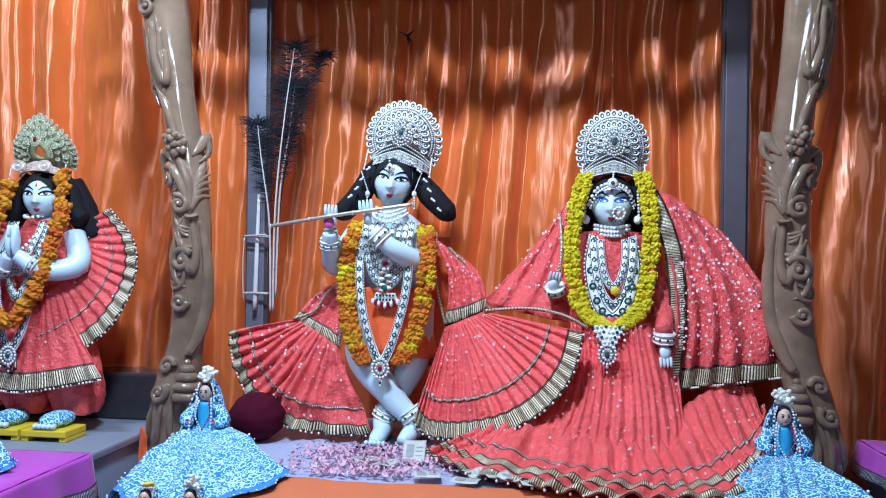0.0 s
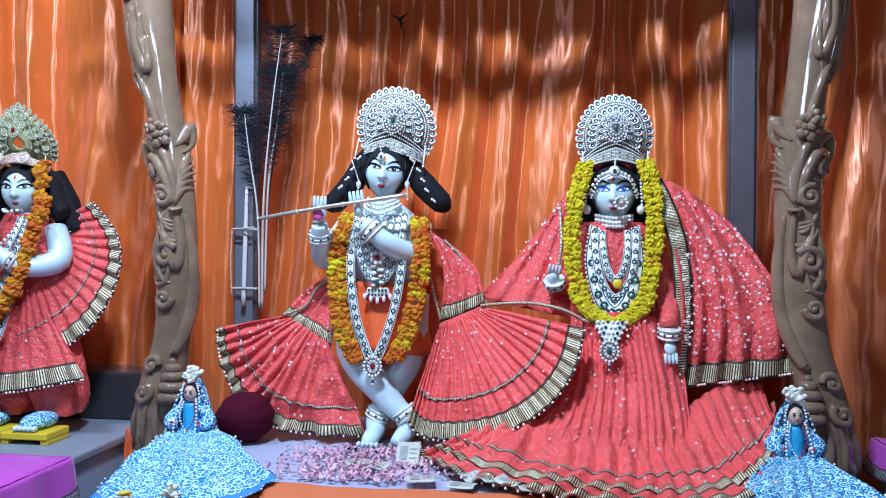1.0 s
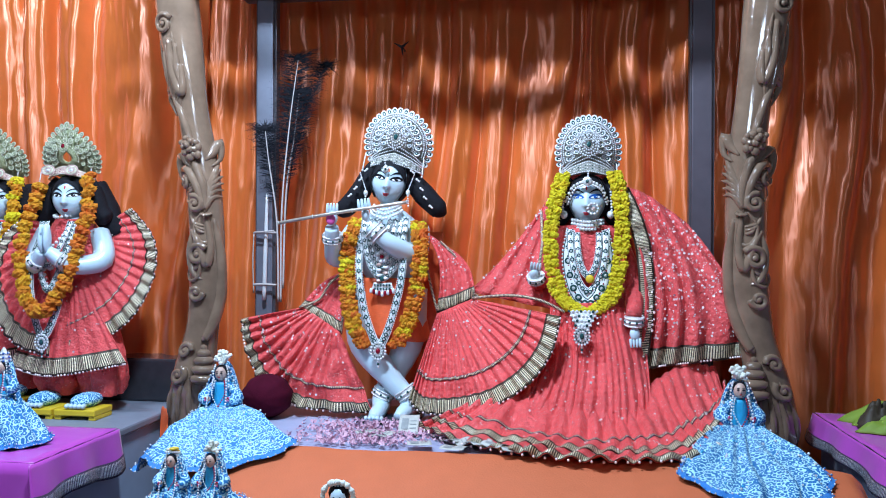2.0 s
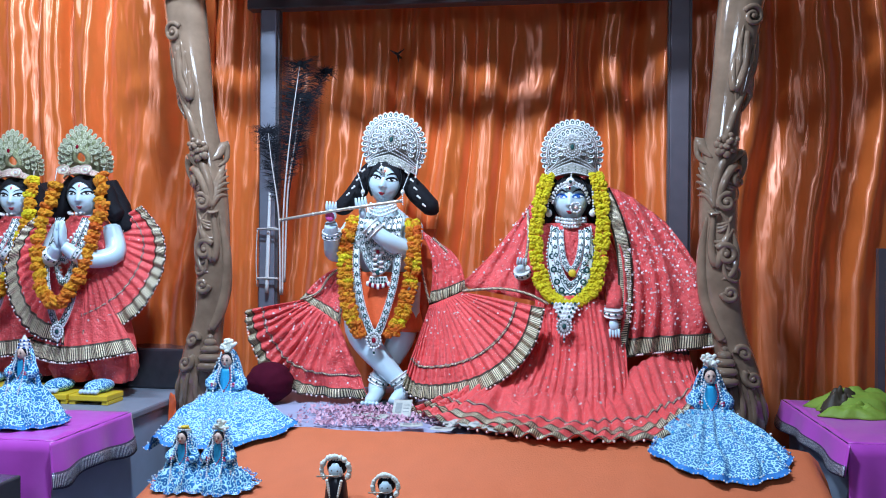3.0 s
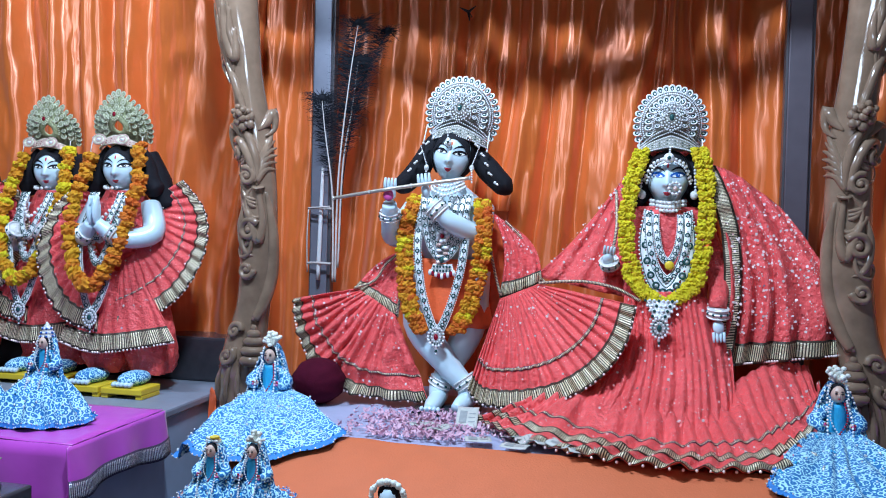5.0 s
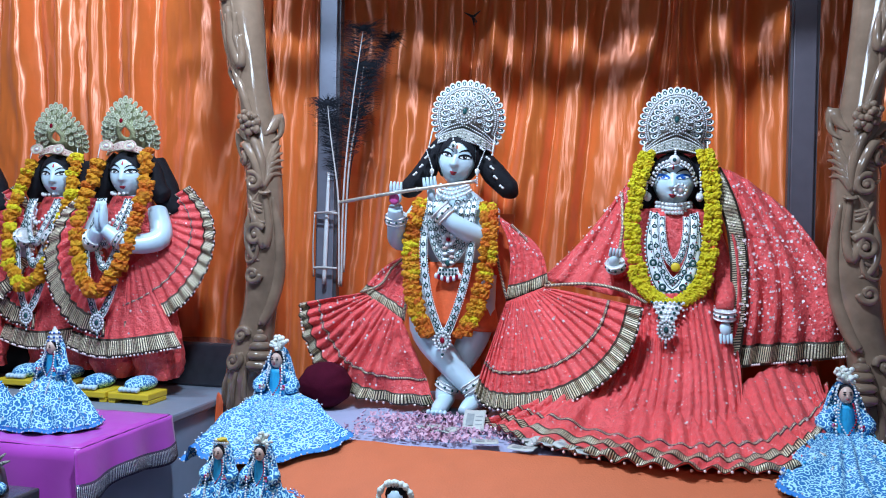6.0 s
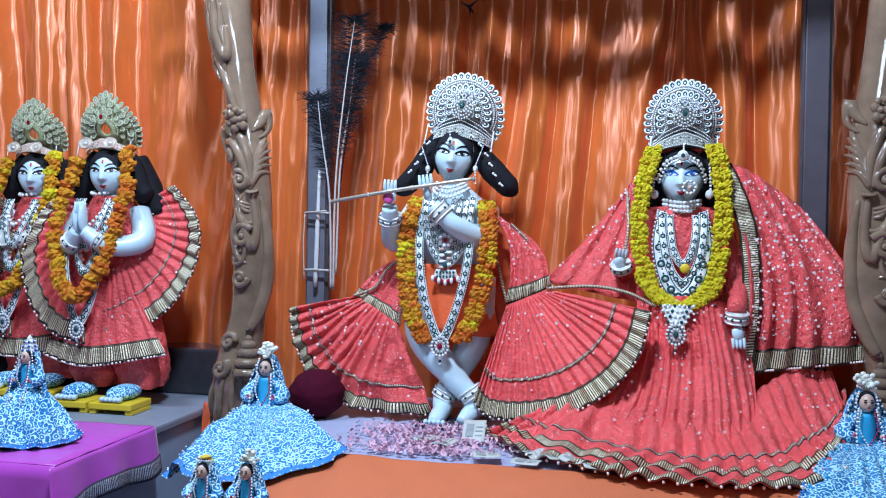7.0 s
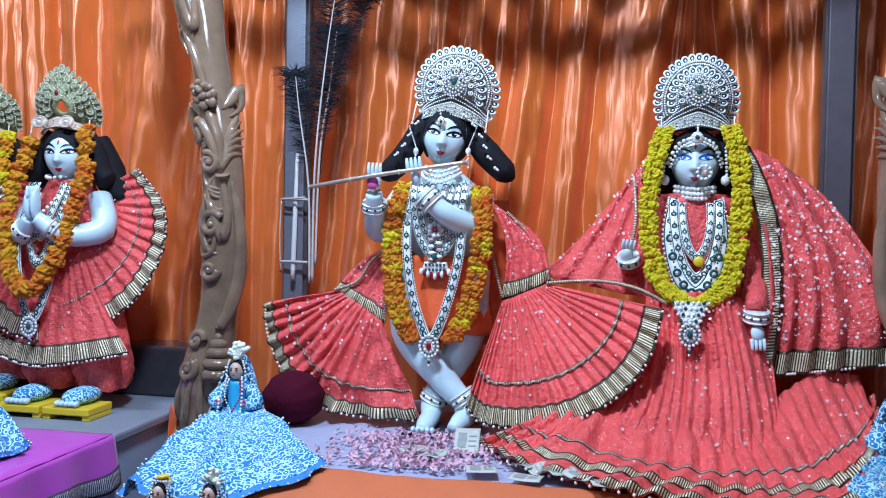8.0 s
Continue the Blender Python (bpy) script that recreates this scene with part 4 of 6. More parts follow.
g.ball((-0.195, -0.172, 1.495), (0.017, 0.006, 0.018), PINK, nu=10, nv=6)
limb(g, [(0.075, 0.01, 1.470), (0.070, -0.05, 1.385), (0.0, -0.135, 1.415), (-0.065, -0.150, 1.475)], [0.036, 0.038, 0.030, 0.022], MARBLE)
hand(g, (-0.080, -0.158, 1.512), (-0.15, -0.05, 1), 0.034, MARBLE)
limb(g, [(-0.095, -0.02, 1.26), (-0.110, -0.06, 1.09), (-0.01, -0.09, 0.965), (0.052, -0.10, 0.900), (0.060, -0.115, 0.855)], [0.062, 0.056, 0.040, 0.030, 0.030], MARBLE)
limb(g, [(0.045, -0.01, 1.26), (0.045, -0.03, 1.09), (-0.005, -0.04, 0.97), (-0.040, -0.07, 0.90), (-0.040, -0.09, 0.86)], [0.062, 0.054, 0.040, 0.030, 0.028], MARBLE)
limb(g, [(0.058, -0.085, 0.862), (0.050, -0.15, 0.858), (0.035, -0.185, 0.848)], [0.030, 0.026, 0.014], MARBLE)
limb(g, [(-0.038, -0.06, 0.866), (-0.040, -0.16, 0.850), (-0.046, -0.195, 0.845)], [0.028, 0.026, 0.014], MARBLE)
for k in range(5):
    g.ball((-0.066 + 0.013 * k, -0.198, 0.845), (0.007, 0.012, 0.008), MARBLE, nu=8, nv=5)
g.box((-0.10, -0.19, TOP - 0.004), (0.10, 0.06, TOP + 0.008), INK)
tagged(g.ob("statue"), "pale blue marble statue of a flute player standing cross-legged", "statue", "altar statues")

flute = thing("flute", "thin silvered flute with a dark wound middle", "flute")
g = Geo()
g.tube([(-0.391, -0.125, 1.484), (-0.18, -0.185, 1.515), (0.060, -0.165, 1.552)], 0.0058, BAMBOO, n=8, steps=16)
g.ob("pipe", flute)
for f in (0.0, 0.34, 0.62, 1.0):
    g = Geo()
    p = curve_at([(-0.391, -0.125, 1.484), (-0.18, -0.185, 1.515), (0.060, -0.165, 1.552)], f)
    g.ring(p, 0.006, 0.0022, SILVER, normal=(1, 0, 0.15), n=12)
    g.ob("ferrule", flute)

loin = thing("silk_dhoti", "smooth orange-red silk wrap round the hips", "garment")
g = Geo()
g.grid(lambda u, v: (Vector((-0.030 + (0.105 + 0.045 * v) * math.cos(2 * math.pi * u), -0.012 + (0.085 + 0.01 * v) * math.sin(2 * math.pi * u) - 0.006 * math.sin(14 * math.pi * u) * v, 1.30 - (0.17 + 0.05 * abs(math.cos(math.pi * u))) * v)), (u, v)), 60, 12, SILK, wrap=True)
g.ob("wrap", loin, thick=0.003)
g = Geo()
g.grid(lambda u, v: (Vector((-0.15 + 0.30 * u, 0.055 + 0.02 * math.sin(9 * u), 1.46 - 0.42 * v)), (u, v)), 30, 10, SILK)
g.ob("back_cloth", loin, thick=0.003)

crown("silver filigree fan crown with a dark centre jewel", (-0.010, -0.050, 1.688), 0.114, 0.192, -6, 1, roll=7)

hairpins = thing("hair_ornaments", "pearl pins and jewelled forehead drop on dark hair", "hair ornament")
for k, (x, z) in enumerate(((-0.075, 1.693), (-0.098, 1.672), (-0.118, 1.640), (-0.135, 1.610), (-0.155, 1.585), (0.030, 1.690), (0.055, 1.665), (0.075, 1.635), (0.088, 1.605), (0.100, 1.575), (0.120, 1.545))):
    g = Geo()
    g.tube([(x, -0.055, z), (x + 0.010 * (1 if x > -0.03 else -1), -0.062, z - 0.008)], 0.0032, PEARL, n=6, steps=3)
    g.ball((x, -0.060, z), 0.0045, PEARL, nu=6, nv=5)
    g.ob("pin", hairpins)
g = Geo()
strand(g, [(-0.030, -0.088, 1.698), (-0.026, -0.094, 1.672)], 0.0035, PEARL)
g.ball((-0.026, -0.096, 1.668), (0.011, 0.006, 0.014), SILVER, nu=10, nv=6)
g.ball((-0.026, -0.102, 1.668), (0.004, 0.004, 0.005), GEM, nu=8, nv=5)
g.ob("forehead_drop", hairpins)
for sx in (-1, 1):
    g = Geo()
    cx = -0.030 + sx * 0.074
    g.ball((cx, -0.055, 1.590), (0.008, 0.006, 0.011), SILVER, nu=10, nv=6)
    strand(g, [(cx, -0.058, 1.578), (cx + sx * 0.002, -0.060, 1.545)], 0.0034, PEARL)
    strand(g, [(cx, -0.052, 1.600), (cx + sx * 0.022, -0.045, 1.66)], 0.0025, PEARL)
    g.ob("earring", hairpins)


def mixed(u, rnd):
    zone = math.sin(17 * u + 1.0) + 0.7 * math.sin(41 * u)
    return MARIGOLD_LEMON if zone > 0.75 and rnd.random() < 0.7 else MARIGOLD_GOLD if zone + rnd.uniform(-0.5, 0.5) > -0.15 else MARIGOLD


def banded(u, rnd):
    return MARIGOLD_LEMON if int(u * 44) % 3 == 0 else MARIGOLD_GOLD


def rusty(u, rnd):
    return MARIGOLD_GOLD if u > 0.55 and int(u * 40) % 2 else MARIGOLD if rnd.random() < 0.75 else MARIGOLD_GOLD


def lemon(u, rnd):
    return MARIGOLD_LEMON


garland("mixed orange and yellow marigold garland on the flute player", [[(-0.130, -0.055, 1.495), (-0.155, -0.100, 1.40), (-0.150, -0.115, 1.26), (-0.128, -0.125, 1.15), (-0.090, -0.13, 1.075)], [(0.082, -0.055, 1.485), (0.098, -0.115, 1.39), (0.085, -0.115, 1.26), (0.055, -0.125, 1.14), (0.020, -0.13, 1.08)]], 0.0150, mixed, 5, side=0.0125)
garland("inner strand of orange marigolds on the flute player", [[(-0.155, -0.10, 1.36), (-0.140, -0.118, 1.22), (-0.105, -0.130, 1.115)]], 0.017, mixed, 6)
band_necklace("long silver jewelled necklace with a red-stoned pendant", [(-0.100, -0.075, 1.485), (-0.112, -0.115, 1.36), (-0.095, -0.130, 1.22), (-0.060, -0.138, 1.11), (-0.036, -0.142, 1.075), (-0.010, -0.138, 1.12), (0.025, -0.130, 1.24), (0.040, -0.115, 1.36), (0.030, -0.075, 1.48)], 0.0105, (-0.036, -0.148, 1.060), 0.025)

short = thing("necklace", "layered short silver necklaces with white beads", "necklace", "silver necklaces")
for k, (w, z0, z1) in enumerate(((0.044, 1.548, 1.528), (0.049, 1.540, 1.514), (0.054, 1.530, 1.500))):
    g = Geo()
    strand(g, [(-0.03 - w, -0.055, z0), (-0.03 - w * 0.75, -0.095, (z0 + z1) / 2), (-0.03, -0.108 - 0.002 * k, z1), (-0.03 + w * 0.75, -0.095, (z0 + z1) / 2), (-0.03 + w, -0.055, z0)], 0.0055, SILVER if k == 1 else PEARL)
    g.ob("strand", short)
for w, z0, z1, r in ((0.072, 1.505, 1.300, 0.0090), (0.054, 1.50, 1.335, 0.0085), (0.036, 1.50, 1.385, 0.0080), (0.018, 1.50, 1.435, 0.0070)):
    link_chain(short, [(-0.03 - w, -0.072, z0), (-0.03 - w * 0.90, -0.104, z0 * 0.6 + z1 * 0.4), (-0.03 - w * 0.55, -0.116, z0 * 0.2 + z1 * 0.8), (-0.03, -0.122, z1), (-0.03 + w * 0.55, -0.116, z0 * 0.2 + z1 * 0.8), (-0.03 + w * 0.90, -0.104, z0 * 0.6 + z1 * 0.4), (-0.03 + w, -0.072, z0)], r)
g = Geo()
for k in range(7):
    a = 2 * math.pi * k / 7
    g.ball((-0.030 + 0.016 * math.cos(a), -0.126, 1.372 + 0.016 * math.sin(a)), 0.0075, PEARL, nu=7, nv=5)
    g.ball((-0.030 + 0.011 * (k % 2 * 2 - 1), -0.126, 1.345 - 0.009 * k), (0.010, 0.005, 0.0055), PEARL if k % 3 else ROSE_GOLD, nu=7, nv=5)
g.ball((-0.030, -0.130, 1.372), 0.007, RUBY, nu=7, nv=5)
g.ball((-0.030, -0.128, 1.298), (0.008, 0.005, 0.010), GEM, nu=7, nv=5)
g.ob("pendant", short, "white flower cluster with red stones")
g = Geo()
g.grid(lambda u, v: (Vector((-0.030 + (0.030 + 0.012 * v) * (2 * u - 1), -0.118 - 0.004 * math.cos(6 * (u - 0.5)), 1.285 - 0.035 * v)), (u, v)), 12, 6, SILVER)
for k in range(9):
    g.ball((-0.068 + 0.0095 * k, -0.122, 1.246 + 0.012 * abs(k - 4) / 4), (0.004, 0.004, 0.008), RUBY if k % 2 else PEARL, nu=6, nv=5)
for k in range(6):
    for j in range(2):
        g.ball((-0.055 + 0.010 * k, -0.124, 1.277 - 0.013 * j), (0.0018, 0.002, 0.0022), GEM, nu=6, nv=4)
g.ob("chest_plate", short, thick=0.004)
bangle("wide silver bangle with dark stones on a statue wrist", (-0.203, -0.118, 1.435), (0.05, -0.4, 0.8), 0.032, 0.022)
bangle("wide silver bangle with dark stones on a statue wrist", (-0.045, -0.145, 1.452), (-0.6, -0.1, 0.6), 0.033, 0.030)
bangle("silver anklet with round medallions", (0.050, -0.10, 0.915), (0.5, 0, -0.7), 0.036, 0.026)
bangle("silver anklet with round medallions", (-0.036, -0.068, 0.905), (-0.3, 0, -0.7), 0.036, 0.022)

# cape and flared skirt panels of the flute player
skirt = thing("flared_skirt", "coral brocade skirt flared wide, pleated, with gold hem", "garment", "coral brocade garments")
cloth("side_panel", skirt, [(-0.335, -0.02, 1.190), (-0.265, -0.045, 1.155), (-0.195, -0.06, 1.112)], [(-0.545, -0.05, 1.150), (-0.525, -0.075, 1.06), (-0.470, -0.09, 0.955), (-0.390, -0.10, 0.885), (-0.270, -0.105, 0.852), (-0.065, -0.10, 0.846)], 13, 0.018, 31, hem=0.12, cord=0.70, glitter=150, wobble=1.3, stray=5.0)
cloth("side_panel", skirt, [(0.150, -0.075, 1.180), (0.205, -0.085, 1.205), (0.270, -0.085, 1.232)], [(0.065, -0.13, 0.905), (0.110, -0.165, 0.868), (0.230, -0.23, 0.876), (0.365, -0.275, 0.918), (0.470, -0.29, 0.992), (0.535, -0.28, 1.085), (0.562, -0.25, 1.192)], 20, 0.014, 37, hem=0.15, cord=0.66, glitter=130, wobble=0.8, stray=3.2)
cape = thing("cape", "coral brocade cape hanging behind the flute player's arms", "garment", "coral brocade garments")
for top, bot, sd in (([(-0.165, 0.02, 1.33), (-0.150, 0.0, 1.30)], [(-0.350, -0.01, 1.190), (-0.270, -0.03, 1.150), (-0.185, -0.05, 1.105)], 41), ([(0.095, 0.0, 1.460), (0.150, 0.0, 1.420)], [(0.145, -0.055, 1.185), (0.205, -0.06, 1.205), (0.275, -0.04, 1.240)], 43)):
    g = Geo()
    g.pleats(top, bot, 4, 0.010, CORAL, seed=sd, nv=16, bulge=(0.03 if sd == 43 else -0.01, 0, 0.02))
    g.ob("cape_side", cape, thick=0.003)
    g = Geo()
    g.pleats(top, bot, 4, 0.010, GOLD, seed=sd, nv=3, v0=0.86, v1=1.01, lift=0.005, bulge=(0.03 if sd == 43 else -0.01, 0, 0.02))
    g.ob("waist_band", cape, "gold brocade band", thick=0.002)
    sequins("sequin_scatter", cape, top, bot, 60, 0.0032, sd, lift=0.014, bulge=(0.03 if sd == 43 else -0.01, 0, 0.02))
for pts in ([(-0.165, -0.01, 1.335), (-0.235, -0.02, 1.28), (-0.275, -0.03, 1.22), (-0.345, -0.03, 1.192)], [(0.150, -0.012, 1.425), (0.215, -0.02, 1.36), (0.255, -0.03, 1.27)], [(0.100, -0.02, 1.455), (0.112, -0.05, 1.33), (0.148, -0.065, 1.190)], [(-0.188, -0.068, 1.115), (-0.175, -0.07, 1.18), (-0.165, -0.06, 1.25)]):
    g = Geo()
    g.tube(pts, 0.0045, CORD, n=6, steps=24)
    g.ob("piping", cape, "pale gold piping")

# ---- seated consort statue ----
g = Geo()
head(g, (0.650, -0.025, 1.566), 0.084, -5, 0, MARBLE, 0.15, ink=BLUE_INK)
g.grid(lambda u, v: (Vector((0.650 + (0.06 + 0.085 * math.sin(math.pi * min(1, v * 1.6 + 0.1)) ** 0.8) * math.cos(2 * math.pi * u), 0.0 + 0.075 * math.sin(2 * math.pi * u), 1.48 - 0.46 * v)), (u, v)), 20, 12, CORAL, wrap=True)
limb(g, [(0.545, 0.0, 1.42), (0.500, -0.03, 1.30), (0.480, -0.09, 1.305)], [0.035, 0.034, 0.024], CORAL)
hand(g, (0.478, -0.115, 1.318), (0.1, -0.4, 0.8), 0.028, MARBLE)
limb(g, [(0.755, 0.0, 1.42), (0.800, -0.06, 1.28), (0.792, -0.16, 1.19)], [0.035, 0.034, 0.024], CORAL)
hand(g, (0.794, -0.180, 1.135), (0.05, -0.2, -0.9), 0.028, MARBLE)
g.tube([(0.65, 0.02, 1.10), (0.65, -0.02, TOP)], [0.16, 0.24], CORAL, n=16, steps=4)
tagged(g.ob("statue"), "pale blue marble statue of a seated consort in coral dress", "statue", "altar statues")

crown("silver filigree fan crown on the consort statue", (0.652, -0.062, 1.655), 0.102, 0.188, -6, 2)
garland("thick lemon-yellow marigold garland on the consort", [[(0.570, -0.055, 1.650), (0.540, -0.095, 1.54), (0.528, -0.120, 1.41), (0.552, -0.150, 1.27), (0.600, -0.170, 1.215), (0.642, -0.178, 1.200), (0.686, -0.170, 1.215), (0.732, -0.150, 1.27), (0.755, -0.120, 1.41), (0.755, -0.095, 1.54), (0.738, -0.055, 1.655)]], 0.0135, lemon, 8, side=0.0115)
band_necklace("broad silver necklace with white beads and a drop pendant", [(0.600, -0.075, 1.465), (0.585, -0.110, 1.37), (0.605, -0.135, 1.27), (0.648, -0.145, 1.225), (0.690, -0.135, 1.27), (0.712, -0.110, 1.37), (0.700, -0.075, 1.465)], 0.016, (0.628, -0.232, 1.130), 0.024, GEM)
inner = thing("necklace", "layered pearl strands on the consort's bodice", "necklace", "silver necklaces")
for w, z0, z1, r in ((0.058, 1.46, 1.262, 0.0105), (0.036, 1.455, 1.315, 0.0085)):
    link_chain(inner, [(0.650 - w, -0.085, z0), (0.650 - w * 0.92, -0.118, z0 * 0.6 + z1 * 0.4), (0.650 - w * 0.6, -0.130, z0 * 0.2 + z1 * 0.8), (0.650, -0.136, z1), (0.650 + w * 0.6, -0.130, z0 * 0.2 + z1 * 0.8), (0.650 + w * 0.92, -0.118, z0 * 0.6 + z1 * 0.4), (0.650 + w, -0.085, z0)], r)
g = Geo()
g.ball((0.655, -0.140, 1.305), (0.014, 0.006, 0.014), YELLOW, nu=12, nv=6)
g.ob("medal", inner, "round yellow medal")
plaque = thing("pendant", "white filigree drop pendant below the garland", "pendant")
g = Geo()
g.grid(lambda u, v: (Vector((0.632 + (0.034 * (1 - v) + 0.010) * (2 * u - 1), -0.196 - 0.022 * v - 0.004 * math.sin(math.pi * u), 1.205 - 0.072 * v)), (u, v)), 10, 8, SILVER)
g.ob("plate", plaque, thick=0.003)
g = Geo()
for row in range(6):
    v = row / 5
    half = 0.034 * (1 - v) + 0.010
    m = 8 - row
    for k in range(m):
        g.ball((0.632 + half * (2 * k / (m - 1) - 1), -0.202 - 0.022 * v, 1.205 - 0.072 * v), 0.0048, GEM if (k + row) % 3 == 0 else PEARL, nu=6, nv=4)
tagged(g.ob("bead_inlay", plaque, "rows of pearl and dark beads"), kind="stuff")

tikka = thing("head_jewels", "silver forehead jewels, nose ring, choker and pearl strings", "jewellery")
g = Geo()
strand(g, [(0.650, -0.085, 1.655), (0.648, -0.100, 1.628)], 0.0035, PEARL)
g.ball((0.646, -0.108, 1.622), (0.016, 0.006, 0.016), SILVER, nu=12, nv=6)
g.ball((0.646, -0.114, 1.622), (0.006, 0.004, 0.006), GEM, nu=8, nv=5)
g.ob("forehead_jewel", tikka)
for sx in (-1, 1):
    g = Geo()
    strand(g, [(0.646 + sx * 0.014, -0.104, 1.620), (0.646 + sx * 0.046, -0.088, 1.604), (0.646 + sx * 0.068, -0.064, 1.560)], 0.0062, SILVER)
    strand(g, [(0.648 + sx * 0.016, -0.104, 1.610), (0.648 + sx * 0.044, -0.092, 1.594), (0.648 + sx * 0.064, -0.068, 1.550)], 0.0042, PEARL)
    strand(g, [(0.648 + sx * 0.076, -0.060, 1.60), (0.648 + sx * 0.080, -0.055, 1.53)], 0.0045, PEARL)
    g.ball((0.648 + sx * 0.076, -0.062, 1.515), (0.012, 0.008, 0.014), SILVER, nu=10, nv=6)
    g.ob("side_string", tikka)
g = Geo()
g.ring((0.666, -0.118, 1.532), 0.017, 0.003, SILVER, n=20)
for k in range(10):
    a = 2 * math.pi * k / 10
    g.ball((0.664 + 0.017 * math.cos(a), -0.121, 1.532 + 0.017 * math.sin(a)), 0.0045, PEARL, nu=6, nv=4)
g.ball((0.666, -0.120, 1.532), 0.007, ROSE_GOLD, nu=8, nv=5)
g.ob("nose_ring", tikka)
g = Geo()
for z in (1.492, 1.480, 1.468):
    strand(g, [(0.600, -0.045, z + 0.006), (0.625, -0.085, z), (0.650, -0.095, z - 0.003), (0.675, -0.085, z), (0.700, -0.045, z + 0.006)], 0.0065, PEARL if z == 1.480 else SILVER)
g.ob("choker", tikka)
bangle("stack of silver bangles on the consort's wrist", (0.482, -0.10, 1.305), (-0.1, -0.5, 0.6), 0.027, 0.020)
bangle("stack of silver bangles on the consort's wrist", (0.793, -0.165, 1.175), (0.0, -0.2, 0.9), 0.029, 0.024)

gown = thing("pleated_gown", "coral pleated gown spread over the altar with zigzag hem", "garment", "coral brocade garments")
GB = [(0.115, -0.27, TOP + 0.014), (0.235, -0.44, TOP + 0.012), (0.420, -0.575, TOP + 0.016), (0.620, -0.62, TOP + 0.012), (0.820, -0.60, TOP + 0.014), (0.985, -0.50, TOP + 0.016), (1.060, -0.28, TOP + 0.05), (1.075, -0.12, TOP + 0.16)]
g = Geo()
CT = [(0.530, -0.11, 1.21), (0.580, -0.150, 1.22), (0.650, -0.165, 1.23), (0.730, -0.150, 1.22), (0.808, -0.10, 1.20)]
CM = [(0.515, -0.17, 1.06), (0.580, -0.215, 1.05), (0.660, -0.24, 1.04), (0.760, -0.225, 1.05), (0.835, -0.16, 1.05)]
CB = [(0.440, -0.33, 0.890), (0.530, -0.385, 0.865), (0.650, -0.415, 0.848), (0.760, -0.385, 0.858), (0.835, -0.29, 0.895)]
g.pleats(CT, CB, 15, 0.012, CORAL, seed=57, nv=26, mid=CM, narrow=0.7, wobble=1.2, stray=5.0)
g.ob("front_panel", gown, thick=0.003)
sequins("sequin_scatter", gown, CT, CB, 150, 0.0032, 58, lift=0.014, mid=CM)
GS = [(0.330, -0.16, 0.955), (0.450, -0.22, 0.965), (0.620, -0.26, 0.955), (0.790, -0.22, 0.960), (0.940, -0.12, 1.030), (1.060, -0.06, 1.025)]
GN = [(0.215, -0.26, 0.885), (0.370, -0.38, 0.885), (0.620, -0.45, 0.865), (0.830, -0.42, 0.870), (0.985, -0.29, 0.915), (1.070, -0.15, 0.945)]
FOLD = dict(mid=GN, narrow=0.3, out=(0, -0.75, 0.66), wobble=1.6, stray=6.0)
cloth("gown_skirt", gown, GS, GB, 22, 0.023, 53, hem=0.11, cord=0.50, glitter=170, **FOLD)
g = Geo()
g.pleats(GS, GB, 22, 0.023, GOLD, seed=53, nv=3, v0=0.66, v1=0.75, lift=0.004, **FOLD)
g.ob("inner_trim", gown, "gold and black brocade trim", thick=0.002)
bodice = Geo()
bodice.grid(lambda u, v: (Vector((0.535 + 0.235 * u, -0.035 - 0.05 * math.sin(math.pi * u) - 0.035 * v, 1.47 - 0.27 * v)), (u, v)), 26, 12, CORAL)
bodice.ob("bodice", gown, thick=0.003)

veil = thing("veil", "wide coral sequinned veil with gold trim over the consort", "veil", "coral brocade garments")
VT = [(0.745, -0.02, 1.615), (0.800, 0.02, 1.608), (0.870, 0.04, 1.575), (0.985, 0.045, 1.490)]
VB = [(0.800, -0.135, 1.020), (0.880, -0.130, 1.032), (0.990, -0.115, 1.045), (1.135, -0.07, 1.060)]
cloth("veil_side", veil, VT, VB, 5, 0.022, 61, hem=0.10, cord=0, glitter=720, bulge=(0.055, -0.03, 0.0), narrow=0.6, foil=0.0033, wobble=0.8)
edge = [(0.748, -0.045, 1.600), (0.790, -0.075, 1.50), (0.820, -0.085, 1.38), (0.825, -0.110, 1.20), (0.798, -0.150, 1.015)]
g = Geo()
g.grid(lambda u, v: (curve_at(edge, u) + Vector((0.050 * (v - 0.3), -0.012 + 0.004 * math.sin(40 * u), 0.006 * v)), (u * 0.62, v)), 50, 4, GOLD)
g.ob("edge_trim", veil, "gold and black brocade trim", thick=0.003)
LT = [(0.575, 0.0, 1.640), (0.550, 0.02, 1.610), (0.520, 0.03, 1.575), (0.492, 0.04, 1.535)]
LB = [(0.540, -0.07, 1.200), (0.450, -0.05, 1.215), (0.340, -0.02, 1.235), (0.245, 0.02, 1.252)]
g = Geo()
g.pleats(LT, LB, 4, 0.018, CORAL, seed=67, nv=22, narrow=0.4, wobble=0.6, bulge=(0.0, 0, -0.02))
g.ob("veil_side", veil, thick=0.003)
sequins("sequin_scatter", veil, LT, LB, 130, 0.0034, 67, lift=0.014)
HD = [(0.575, 0.0, 1.640), (0.585, 0.06, 1.675), (0.650, 0.09, 1.70), (0.715, 0.06, 1.675), (0.748, -0.01, 1.618)]
HB = [(0.50, 0.05, 1.30), (0.56, 0.08, 1.25), (0.65, 0.10, 1.22), (0.76, 0.08, 1.22), (0.85, 0.05, 1.25)]
g = Geo()
g.pleats(HD, HB, 4, 0.008, CORAL, seed=71, nv=10)
